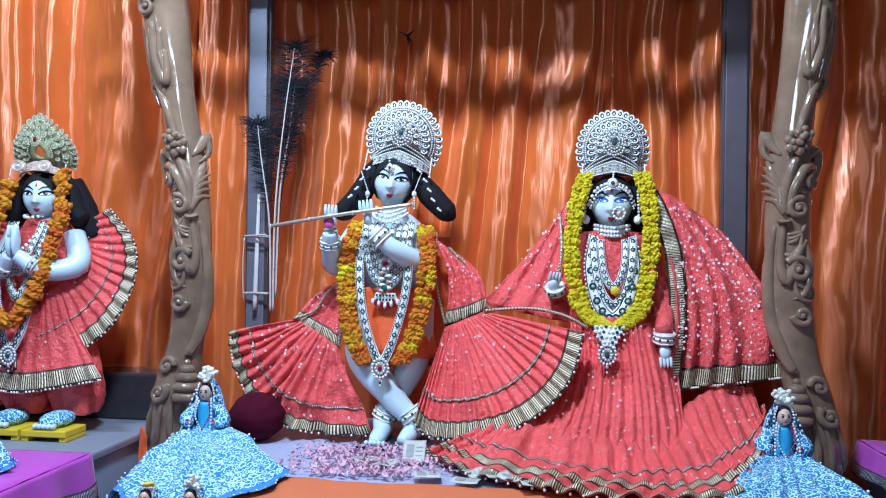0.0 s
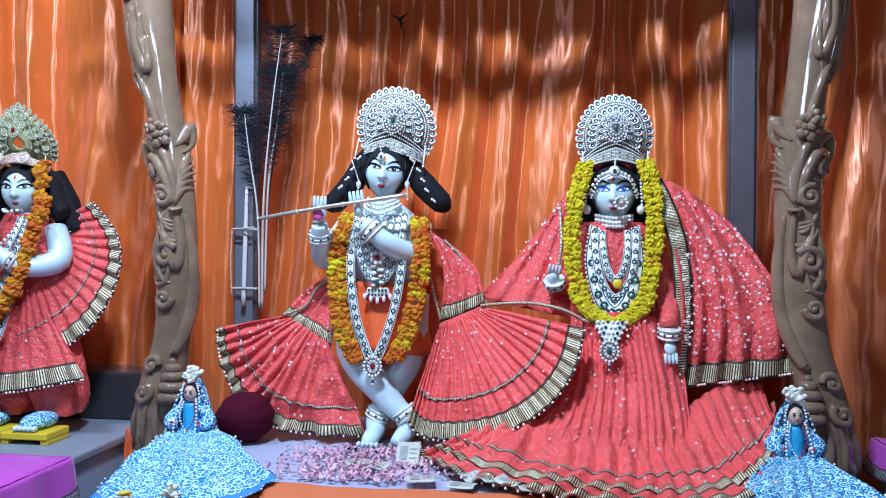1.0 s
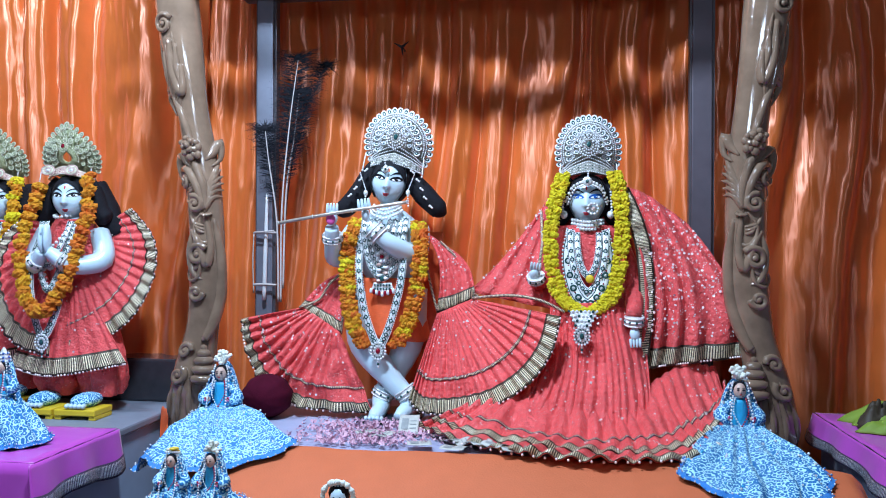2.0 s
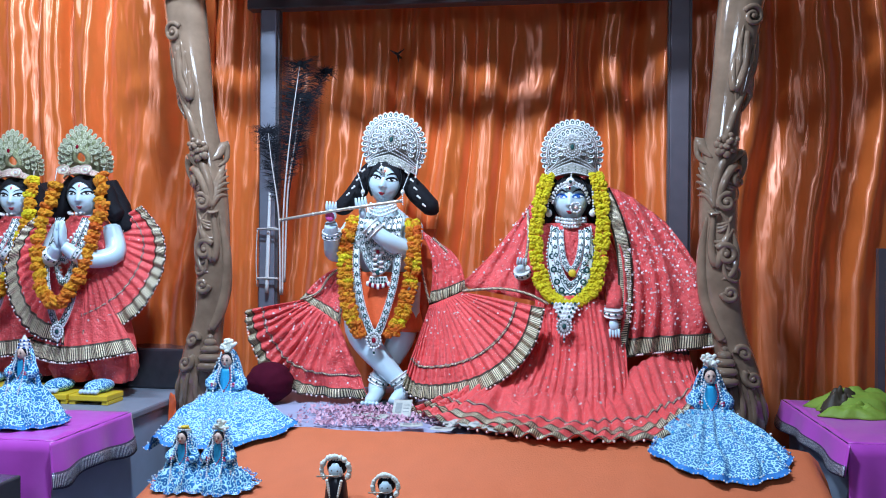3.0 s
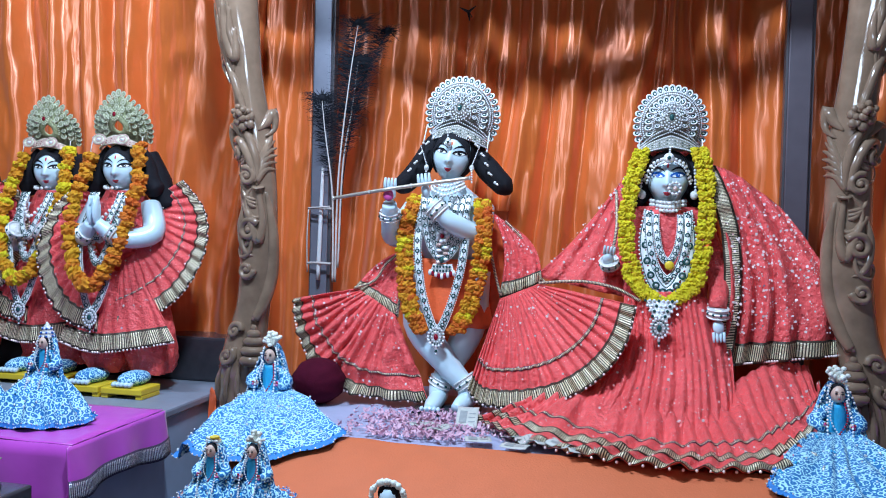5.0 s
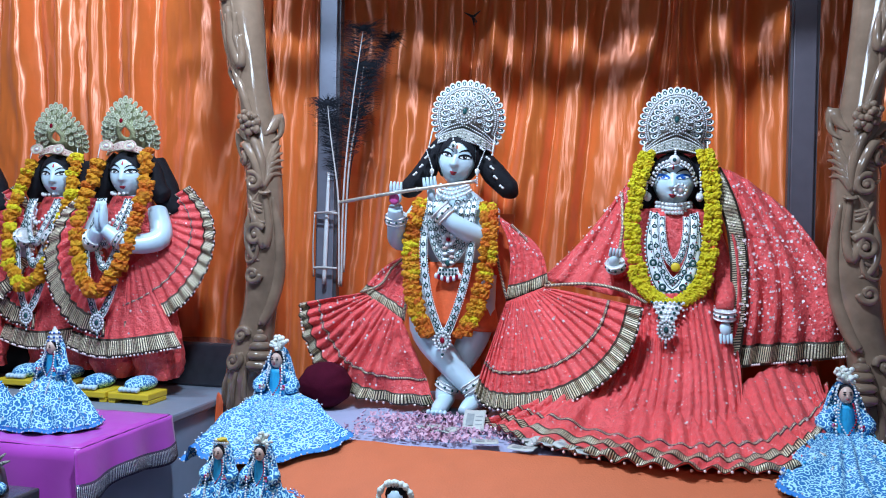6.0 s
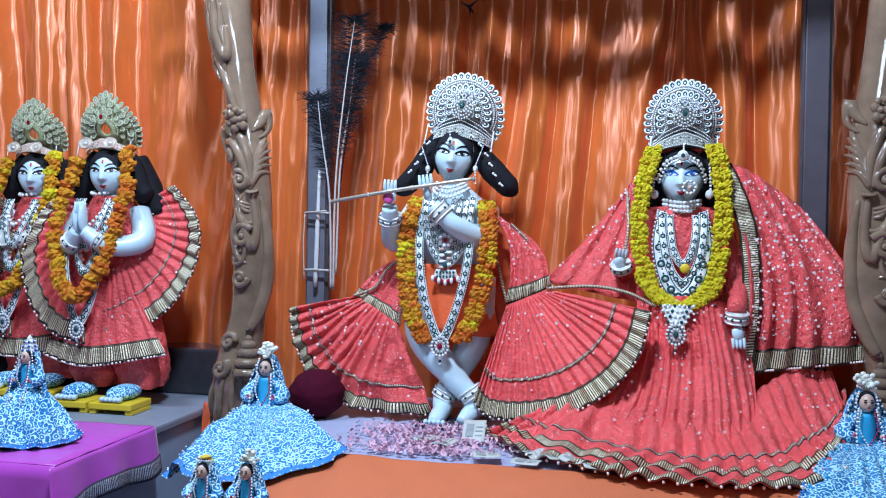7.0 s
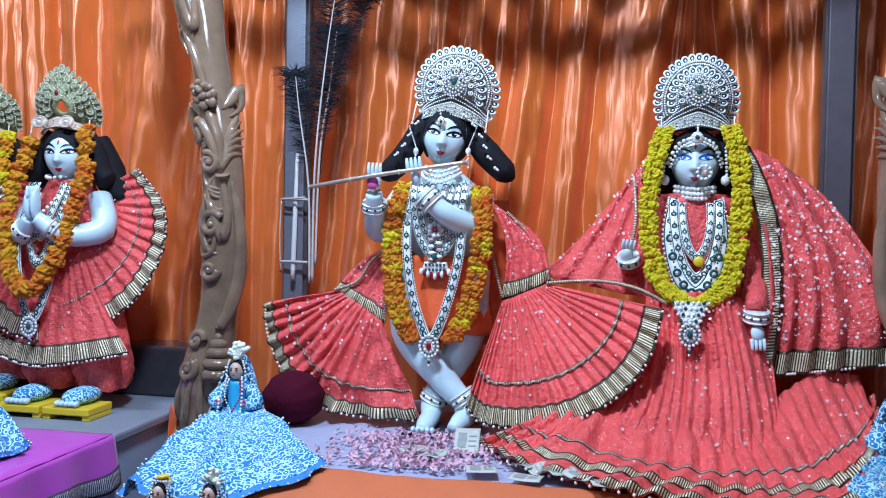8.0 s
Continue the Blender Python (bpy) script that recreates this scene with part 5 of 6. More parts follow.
g.ob("veil_back", veil, thick=0.003)
for pts in ([(0.250, 0.005, 1.262), (0.280, -0.01, 1.236)], [(0.270, -0.095, 1.236), (0.40, -0.13, 1.248), (0.50, -0.17, 1.235), (0.575, -0.185, 1.200)], [(0.495, 0.02, 1.53), (0.500, -0.05, 1.42), (0.490, -0.07, 1.34)]):
    g = Geo()
    g.tube(pts, 0.005, CORD, n=6, steps=20)
    g.ob("piping", veil, "pale gold piping")

# ---- praying attendants on the side altar ----
def footstool(x, y, w):
    e = thing("footstool", "low yellow painted wooden footstool", "footstool", "yellow footstools", at=(x, y, SIDE))
    g = Geo()
    g.box((-w / 2, -0.06, 0.014), (w / 2, 0.06, 0.036), YELLOW)
    g.ob("top", e, smooth=False, bevel=0.004)
    for sx in (-1, 1):
        g = Geo()
        g.box((sx * w * 0.42 - 0.012, -0.055, 0.0), (sx * w * 0.42 + 0.012, 0.055, 0.0138), YELLOW)
        g.ob("foot", e, smooth=False, bevel=0.002)


def attendant(dx, dy, yaw, arms, mix, seed, label, east=True):
    """A standing attendant with its shawl, hems, garland, crown and necklace."""
    X, Y = -1.225 + dx, dy
    g = Geo()
    head(g, (X + 0.012, Y - 0.02, 1.578), 0.083, yaw, 0, MARBLE, 0.35)
    g.tube([(X + 0.05, Y + 0.05, 1.62), (X + 0.10, Y + 0.055, 1.53), (X + 0.155, Y + 0.045, 1.44)], [0.055, 0.055, 0.030], HAIR, n=10, steps=10)
    g.grid(lambda u, v: (Vector((X + 0.01 + (0.05 + 0.07 * math.sin(math.pi * min(1, v * 1.5 + 0.05)) ** 0.8) * math.cos(2 * math.pi * u), Y + 0.062 * math.sin(2 * math.pi * u), 1.50 - 0.42 * v)), (u, v)), 20, 10, CORAL, wrap=True)
    if arms == "pray":
        limb(g, [(X + 0.115, Y - 0.01, 1.455), (X + 0.150, Y - 0.05, 1.355), (X + 0.075, Y - 0.13, 1.335), (X + 0.012, Y - 0.165, 1.385)], [0.034, 0.040, 0.030, 0.020], MARBLE)
        limb(g, [(X - 0.095, Y - 0.01, 1.455), (X - 0.110, Y - 0.06, 1.355), (X - 0.06, Y - 0.13, 1.335), (X - 0.010, Y - 0.165, 1.385)], [0.034, 0.036, 0.030, 0.020], MARBLE)
        for sx in (-1, 1):
            g.ball((X + 0.004 + sx * 0.010, Y - 0.172, 1.425), (0.011, 0.022, 0.048), MARBLE, nu=10, nv=8)
            for k in range(4):
                g.tube([(X + 0.004 + sx * 0.009, Y - 0.158 - 0.009 * k, 1.44), (X + 0.004 + sx * 0.007, Y - 0.160 - 0.008 * k, 1.476)], [0.007, 0.004], MARBLE, n=6, steps=3)
    elif arms == "raised":
        limb(g, [(X + 0.115, Y - 0.01, 1.455), (X + 0.170, Y - 0.05, 1.47), (X + 0.150, Y - 0.09, 1.58)], [0.034, 0.034, 0.022], MARBLE)
        hand(g, (X + 0.145, Y - 0.09, 1.62), (0, 0, 1), 0.03, MARBLE)
        limb(g, [(X - 0.095, Y, 1.455), (X - 0.13, Y - 0.03, 1.33), (X - 0.11, Y - 0.08, 1.25)], [0.034, 0.034, 0.022], MARBLE)
    else:
        for sx in (-1, 1):
            limb(g, [(X + sx * 0.105, Y, 1.455), (X + sx * 0.135, Y - 0.03, 1.34), (X + sx * 0.08, Y - 0.09, 1.29)], [0.034, 0.034, 0.022], MARBLE)
    # trouser legs and feet
    for sx in (-1, 1):
        def leg(u, v, sx=sx):
            a = 2 * math.pi * u
            r = (0.80 + 0.20 * min(1.0, v * 2.2)) * 0.066 + 0.014 * math.sin(math.pi * v) + 0.022 * noise.noise(Vector((math.cos(a) * 2.0, math.sin(a) * 2.0 + sx, v * 3 + seed))) + 0.024 * v * abs(noise.noise(Vector((math.cos(a) * 3.5 + v * 3, math.sin(a) * 3.5, v * 6 + seed + 7))))
            return Vector((X + 0.058 + sx * 0.080 + r * math.cos(a), Y - 0.02 + r * math.sin(a), 1.10 - 0.235 * v)), (u, v)
        g.grid(leg, 44, 30, CORAL, wrap=True, flip=True)
        fx = X + 0.060 + sx * 0.080
        g.ball((fx, Y - 0.13, 0.862), (0.046, 0.075, 0.026), BLUE_PRINT, nu=12, nv=8)
        for k in range(5):
            g.ball((fx - 0.030 + 0.015 * k, Y - 0.200, 0.852), (0.008, 0.016, 0.009), MARBLE, nu=6, nv=5)
    tagged(g.ob("statue"), label, "statue", "altar statues")
    for sx in (-1, 1):
        footstool(X + 0.060 + sx * 0.080, Y - 0.15, 0.15)

    shawl = thing("round_shawl", "pleated coral shawl fanned in a disc with gold trim", "garment", "coral brocade garments")
    T = [(X + 0.10, Y + 0.03, 1.48), (X + 0.135, Y + 0.01, 1.40), (X + 0.105, Y - 0.06, 1.30), (X + 0.05, Y - 0.085, 1.25)]
    B = [(X + 0.205, Y + 0.055, 1.545), (X + 0.300, Y + 0.045, 1.430), (X + 0.312, Y + 0.02, 1.290), (X + 0.255, Y - 0.03, 1.145), (X + 0.150, Y - 0.085, 1.055), (X + 0.055, Y - 0.12, 1.010)]
    if east:
        cloth("shawl_side", shawl, T, B, 17, 0.011, seed, hem=0.22, cord=0.52, glitter=60)
    T2 = [(X - 0.02, Y - 0.085, 1.26), (X - 0.075, Y - 0.06, 1.32), (X - 0.100, Y - 0.02, 1.40), (X - 0.09, Y + 0.02, 1.47)]
    B2 = [(X + 0.000, Y - 0.13, 1.015), (X - 0.130, Y - 0.125, 1.050), (X - 0.225, Y - 0.11, 1.150), (X - 0.270, Y - 0.09, 1.290), (X - 0.235, Y - 0.06, 1.430), (X - 0.165, Y - 0.03, 1.510)]
    cloth("shawl_side", shawl, T2, B2, 15, 0.010, seed + 1, hem=0.24, cord=0.0, glitter=40)
    tunic = thing("tunic", "coral tunic with a stiff gold brocade hem", "garment", "coral brocade garments")
    cloth("tunic_skirt", tunic, [(X - 0.09, Y - 0.06, 1.22), (X + 0.01, Y - 0.085, 1.22), (X + 0.11, Y - 0.06, 1.22)], [(X - 0.165, Y - 0.110, 0.972), (X + 0.02, Y - 0.150, 0.948), (X + 0.275, Y - 0.105, 0.990)], 10, 0.007, seed + 2, hem=0.22, cord=0, glitter=30)
    crown("green and gold jewelled crown on a rose band", (X + 0.0, Y - 0.050, 1.660), 0.108, 0.158, -6, seed, fan=False, gem=RUBY)
    garland("marigold garland hung round an attendant's neck", [[(X + 0.095, Y - 0.05, 1.655), (X + 0.112, Y - 0.085, 1.53), (X + 0.100, Y - 0.13, 1.38), (X + 0.060, Y - 0.165, 1.24), (X - 0.015, Y - 0.178, 1.170), (X - 0.080, Y - 0.165, 1.25), (X - 0.115, Y - 0.13, 1.38), (X - 0.118, Y - 0.085, 1.50), (X - 0.090, Y - 0.05, 1.62)]], 0.0225, mix, seed + 3)
    band_necklace("silver jewelled necklace with a round white pendant", [(X - 0.055, Y - 0.075, 1.475), (X - 0.075, Y - 0.13, 1.33), (X - 0.055, Y - 0.15, 1.19), (X - 0.005, Y - 0.165, 1.085), (X + 0.040, Y - 0.15, 1.19), (X + 0.045, Y - 0.13, 1.33), (X + 0.045, Y - 0.075, 1.475)], 0.011, (X - 0.004, Y - 0.168, 1.066), 0.024, GEM)
    neck = thing("necklace", "layered short silver necklaces on an attendant", "necklace", "silver necklaces")
    for k, (w, z0, z1) in enumerate(((0.040, 1.515, 1.505), (0.050, 1.48, 1.40), (0.055, 1.45, 1.32), (0.055, 1.42, 1.25))):
        q = Geo()
        d = 0.045 if k == 0 else 0.0
        strand(q, [(X - 0.005 - w, Y - 0.07 + d, z0), (X - 0.005 - w * 0.7, Y - 0.105 + d, (z0 + z1) / 2), (X - 0.005, Y - 0.125 + d, z1), (X - 0.005 + w * 0.7, Y - 0.105 + d, (z0 + z1) / 2), (X - 0.005 + w, Y - 0.07 + d, z0)], 0.0065, PEARL if k % 2 else SILVER)
        q.ob("strand", neck)
    for w, z0, z1 in ((0.062, 1.49, 1.245), (0.046, 1.49, 1.33)):
        link_chain(neck, [(X - 0.005 - w, Y - 0.075, z0), (X - 0.005 - w * 0.85, Y - 0.115, z0 * 0.55 + z1 * 0.45), (X - 0.005, Y - 0.140, z1), (X - 0.005 + w * 0.85, Y - 0.115, z0 * 0.55 + z1 * 0.45), (X - 0.005 + w, Y - 0.075, z0)], 0.0085)
    bangle("silver bangle on an attendant's wrist", (X + 0.055, Y - 0.145, 1.350), (0.8, 0.3, -0.5), 0.030, 0.018)
    bangle("silver bangle on an attendant's wrist", (X - 0.045, Y - 0.145, 1.350), (-0.8, 0.3, -0.5), 0.030, 0.018)


attendant(0.0, 0.0, 9, "pray", rusty, 101, "pale blue marble attendant statue with palms joined in prayer")
attendant(-0.365, 0.11, 14, "down", banded, 121, "pale blue marble attendant statue in layered jewels", east=False)
attendant(-0.735, 0.02, 14, "raised", banded, 141, "pale blue marble attendant statue raising an open hand")


# ---- dressed dolls ----
def cover_z(y):
    """Height of the orange cover's top at y."""
    prof = ((-0.555, TOP), (-0.60, TOP - 0.010), (-0.70, TOP - 0.040), (-0.84, TOP - 0.085), (-1.02, TOP - 0.13), (-1.10, TOP - 0.19))
    for (y1, z1), (y0, z0) in zip(prof, prof[1:]):
        if y0 <= y <= y1:
            return z0 + (z1 - z0) * (y - y0) / (y1 - y0) + 0.004
    return TOP + 0.003


def doll(c, s, hem, label, top="flower", seed=0, waist=0.55):
    """A doll in a wide blue dress: c lies s below the top of its head, hem is the closed foot of the dress, from the back round by the west."""
    g = Geo()
    c = Vector(c)
    rnd = random.Random(seed)
    loop = list(hem) + [hem[0]]
    P = lambda x, y, z: c + Vector((x, y, z))

    def dress(u, v, lift=0.0):
        a = math.pi * 0.5 + 2 * math.pi * u
        w = P(0.075 * s * math.cos(a), 0.065 * s * math.sin(a), waist * s)
        h = curve_at(loop, u)
        out = Vector((math.cos(a), math.sin(a), 0.55))
        p = w.lerp(h, v) + Vector((0, 0, 0.06 * s * math.sin(math.pi * v)))
        fold = 0.060 * s * math.sin(13 * a + 3 * noise.noise(Vector((u * 8, v * 2, seed)))) * v + 0.090 * s * noise.noise(Vector((u * 14, v * 3, seed + 4))) * v
        p = p + out * (fold * (1.0 - 0.5 * v) + lift)
        if -0.60 < p.x < 1.30:
            p.z = max(p.z, cover_z(p.y) + 0.010 + lift)
        return p, (u * 1.2, v)
    g.grid(dress, 150, 26, BLUE_PRINT, wrap=True, flip=True)
    g.grid(lambda u, v: dress(u, 0.955 + 0.05 * v, 0.004), 150, 3, BLUE_TRIM, wrap=True, flip=True)
    for f, step in ((0.95, 80), (1.0, 100)):
        for k in range(step):
            g.ball(dress(k / step, f, 0.006)[0], 0.0085 * s, (PEARL, SILVER, BLUE_TRIM)[k % 3], nu=5, nv=4)
    for k in range(110):
        g.ball(dress(rnd.random(), rnd.uniform(0.2, 0.9), 0.003)[0], 0.011 * s * rnd.uniform(0.5, 1.2), (EYE_WHITE, SILVER, BLUE_SHINE)[k % 3], nu=5, nv=4)
    # bodice, sleeves, face and hair
    g.tube([P(0, 0, (waist - 0.03) * s), P(0, -0.01 * s, 0.60 * s), P(0, 0, 0.76 * s)], [0.085 * s, 0.075 * s, 0.080 * s], BLUE_SHINE, n=14, steps=8)
    hc = P(0, -0.015, 0.845 * s)
    g.ball(hc, (0.054 * s, 0.058 * s, 0.070 * s), DOLL_SKIN, nu=14, nv=10)
    g.ball(hc + Vector((0, -0.058 * s, -0.006 * s)), (0.008 * s, 0.012 * s, 0.014 * s), DOLL_SKIN, nu=6, nv=5)
    for k in (-1, 1):
        g.ball(hc + Vector((k * 0.022 * s, -0.054 * s, 0.010 * s)), (0.013 * s, 0.005 * s, 0.006 * s), INK, nu=6, nv=5)
        g.ball(hc + Vector((k * 0.022 * s, -0.052 * s, 0.026 * s)), (0.014 * s, 0.005 * s, 0.003 * s), INK, nu=6, nv=5)
        g.tube([P(k * 0.075 * s, 0, 0.73 * s), P(k * 0.165 * s, -0.05 * s, 0.62 * s), P(k * 0.110 * s, -0.12 * s, 0.60 * s)], [0.045 * s, 0.060 * s, 0.042 * s], BLUE_PRINT, n=10, steps=10)
        g.ball(P(k * 0.095 * s, -0.125 * s, 0.615 * s), (0.026 * s, 0.020 * s, 0.022 * s), DOLL_SKIN, nu=8, nv=6)
        for j in range(7):
            g.ball(P(k * (0.100 + 0.016 * rnd.uniform(-1, 1)) * s, (-0.140 + 0.012 * rnd.uniform(-1, 1)) * s, (0.615 + 0.022 * rnd.uniform(-1, 1)) * s), 0.010 * s, RED_BEAD if j % 3 else PINK, nu=6, nv=4)
    g.ball(hc + Vector((0, -0.056 * s, -0.030 * s)), (0.012 * s, 0.005 * s, 0.005 * s), LIP, nu=6, nv=5)
    g.ball(hc + Vector((0, 0.018 * s, 0.016 * s)), (0.060 * s, 0.056 * s, 0.066 * s), HAIR, nu=14, nv=10)

    # long veil from the head, over the shoulders and down both sides
    def veil(u, v):
        a = 4.2 * (u - 0.5)
        wide = (0.082 + 0.20 * v ** 0.8) * s
        ripple = 1 + 0.07 * math.sin(19 * u + seed) * v
        return P(wide * math.sin(a) * ripple, (0.075 - 0.02 * v) * s * math.cos(a) + (0.02 - 0.07 * v) * s, (0.955 - 0.62 * v - 0.06 * (1 - v) * abs(math.sin(a))) * s), (u, v)
    g.grid(veil, 44, 14, BLUE_PRINT)
    for k in range(15):
        for e in (0.0, 1.0):
            g.ball(veil(e, k / 14)[0] + Vector((0, -0.004, 0)), 0.011 * s, PEARL if k % 2 else SILVER, nu=5, nv=4)
    for k in (-1, 1):
        strand(g, [P(k * 0.060 * s, -0.075 * s, 0.80 * s), P(k * 0.090 * s, -0.145 * s, 0.64 * s), P(k * 0.085 * s, -0.200 * s, 0.47 * s), P(k * 0.075 * s, -0.26 * s, 0.34 * s)], 0.0105 * s, PEARL, gap=2.3)
        strand(g, [P(k * 0.045 * s, -0.078 * s, 0.78 * s), P(k * 0.062 * s, -0.115 * s, 0.66 * s), P(0, -0.130 * s, 0.54 * s)], 0.0085 * s, RED_BEAD if k > 0 else PEARL, gap=2.3)
        strand(g, [P(k * 0.055 * s, -0.050 * s, 0.92 * s), P(k * 0.075 * s, -0.055 * s, 0.84 * s), P(k * 0.080 * s, -0.060 * s, 0.72 * s)], 0.0105 * s, PEARL, gap=2.2)
    strand(g, [P(-0.085 * s, -0.200 * s, 0.47 * s), P(-0.03 * s, -0.23 * s, 0.40 * s), P(0.05 * s, -0.23 * s, 0.41 * s), P(0.085 * s, -0.200 * s, 0.47 * s)], 0.009 * s, PEARL, gap=2.3)
    if top == "flower":
        for k in range(26):
            a, e = rnd.uniform(0, 6.28), rnd.uniform(-0.2, 1.5)
            d = Vector((math.cos(a) * math.cos(e), 0.7 * math.sin(a) * math.cos(e), math.sin(e)))
            tip = P(0, -0.01 * s, 0.955 * s) + d * rnd.uniform(0.06, 0.10) * s
            g.tube([P(0, 0, 0.93 * s), tip], [0.010 * s, 0.013 * s], FLOWER_WHITE, n=6, steps=3)
            g.ball(tip, (0.022 * s, 0.016 * s, 0.018 * s), FLOWER_WHITE, nu=7, nv=5)
    elif top == "crown":
        g.tube([P(0, 0, 0.90 * s), P(0, 0, 0.95 * s), P(0, 0, 1.0 * s), P(0, 0, 1.07 * s)], [0.07 * s, 0.062 * s, 0.045 * s, 0.006 * s], SILVER, n=12, steps=9)
        for r, z in ((0.070, 0.915), (0.064, 0.955), (0.048, 1.0)):
            for k in range(12):
                a = k * math.pi / 6
                g.ball(P(r * s * math.cos(a), r * s * math.sin(a), z * s), 0.014 * s, PEARL if k % 2 else BLUE_INK, nu=6, nv=4)
    else:
        for k in range(9):
            a = 0.7 * k
            g.ball(P(0.035 * s * math.cos(a), 0.03 * s * math.sin(a) - 0.01 * s, (0.935 + 0.006 * k) * s), (0.050 * s, 0.034 * s, 0.020 * s), YELLOW if k % 3 else FLOWER_WHITE, nu=9, nv=6)
        for k in range(6):
            g.ball(P((k - 2.5) * 0.025 * s, -0.06 * s, 0.945 * s), 0.013 * s, PEARL, nu=6, nv=4)
    return tagged(g.ob("doll"), label, "doll", "dressed dolls")


def round_hem(x, y, z, rx, ry):
    """A round dress foot, from the back by the west."""
    return [(x + rx * math.cos(math.pi * (0.5 + k / 4)), y + ry * math.sin(math.pi * (0.5 + k / 4)), z) for k in range(8)]


def laid(*xy):
    """Points of a hem lying just over the altar sheet and cover."""
    return [(x, y, cover_z(y) + 0.008) for x, y in xy]


doll((-0.517, -0.290, 0.708), 0.340, laid((-0.52, -0.20)) + [(-0.580, -0.26, 0.85), (-0.628, -0.44, 0.815), (-0.622, -0.64, 0.766)] + laid((-0.47, -0.735), (-0.325, -0.705), (-0.198, -0.580), (-0.355, -0.37)), "doll in a wide blue printed dress with white flower headdress", seed=1)
doll((1.088, -0.280, 0.698), 0.340, laid((1.09, -0.19), (1.020, -0.30), (0.945, -0.48), (0.868, -0.64), (0.99, -0.755), (1.12, -0.775), (1.230, -0.67), (1.155, -0.36)), "doll in a blue printed dress and veil with pearl strings", seed=2)
doll((-1.095, -0.56, SIDE + 0.012), 0.262, round_hem(-1.095, -0.585, SIDE + 0.016, 0.150, 0.115), "doll in a pale blue dress with silver crown on magenta cloth", top="crown", seed=3)
doll((-1.375, -0.54, SIDE + 0.012), 0.250, round_hem(-1.375, -0.565, SIDE + 0.016, 0.145, 0.115), "doll in a pale blue dress standing on magenta cloth", top="crown", seed=4)
doll((-0.400, -0.88, cover_z(-0.88) - 0.060), 0.222, round_hem(-0.40, -0.885, cover_z(-0.90) - 0.008, 0.085, 0.065), "small blue doll with a yellow turban and pearl strings", top="turban", seed=5)
doll((-0.297, -0.88, cover_z(-0.88) - 0.060), 0.228, round_hem(-0.295, -0.885, cover_z(-0.90) - 0.008, 0.098, 0.065), "small blue veiled doll with flower headdress", top="flower", seed=6)


def bust(c, s, label, seed):
    """A small dark figure with a ring of white flowers."""
    g = Geo()
    c = Vector(c)
    rnd = random.Random(seed)
    g.tube([c, c + Vector((0, 0, 0.5 * s)), c + Vector((0, 0, 0.72 * s))], [0.30 * s, 0.24 * s, 0.12 * s], INK, n=12, steps=6)
    g.ball(c + Vector((0, -0.03 * s, 0.78 * s)), (0.19 * s, 0.18 * s, 0.23 * s), MARBLE, nu=12, nv=8)
    g.ball(c + Vector((0, 0.03 * s, 0.84 * s)), (0.24 * s, 0.20 * s, 0.22 * s), HAIR, nu=12, nv=8)
    for sx in (-1, 1):
        g.ball(c + Vector((sx * 0.06 * s, -0.185 * s, 0.80 * s)), (0.035 * s, 0.012 * s, 0.018 * s), INK, nu=6, nv=5)
    for k in range(30):
        a = -0.6 + 4.34 * k / 29
        r = 0.33 * s
        g.ball(c + Vector((r * math.cos(a), -0.10 * s, 0.80 * s + r * math.sin(a) * 0.95)), 0.065 * s * rnd.uniform(0.7, 1.2), FLOWER_WHITE, nu=6, nv=4)
    for k in range(9):
        for sx in (-1, 1):
            g.ball(c + Vector((sx * (0.17 - 0.012 * k) * s, -0.22 * s, (0.58 - 0.055 * k) * s)), 0.04 * s, FLOWER_WHITE, nu=6, nv=4)
    for k in (-1, 0, 1):
        g.tube([c + Vector((k * 0.05 * s, -0.06 * s, 1.0 * s)), c + Vector((k * 0.10 * s, -0.08 * s, 1.17 * s - abs(k) * 0.04 * s))], [0.03 * s, 0.008 * s], SILVER, n=6, steps=3)
    g.tube([c + Vector((-0.42 * s, -0.2 * s, 0.66 * s)), c + Vector((0.1 * s, -0.2 * s, 0.70 * s))], 0.02 * s, BAMBOO, n=6, steps=2)
    return tagged(g.ob("figurine"), label, "figurine", "flowered figurines")


bust((0.040, -0.93, cover_z(-0.93) - 0.004), 0.112, "small dark figurine ringed with white flowers", 1)
bust((0.182, -0.98, cover_z(-0.98) - 0.004), 0.098, "small dark figurine ringed with white flowers", 2)

# dark crowned figurine at the front of the magenta table
g = Geo()
fc = Vector((-0.960, -0.98, 0.752))
g.tube([fc, fc + Vector((0, 0, 0.05)), fc + Vector((0, 0, 0.075))], [0.055, 0.045, 0.02], STEEL_DARK, n=12, steps=6)
for k in range(9):
    a = -1.2 + 2.4 * k / 8
    g.tube([fc + Vector((0.02 * math.sin(a), 0, 0.06)), fc + Vector((0.075 * math.sin(a), 0, 0.055 + 0.065 * math.cos(a)))], [0.010, 0.002], SILVER_DARK, n=6, steps=4)
for sx in (-1, 1):
    g.ball(fc + Vector((sx * 0.055, -0.02, 0.018)), (0.022, 0.018, 0.016), BLUE_PRINT, nu=8, nv=6)
tagged(g.ob("figurine"), "small dark metal figurine with a spiked crown", "figurine")


tagged(box_ob("pedestal", (-1.06, -1.05, 0.0), (-0.86, -0.91, 0.751), DARK_STONE), "dark stone pedestal in front of the side altar", "pedestal")


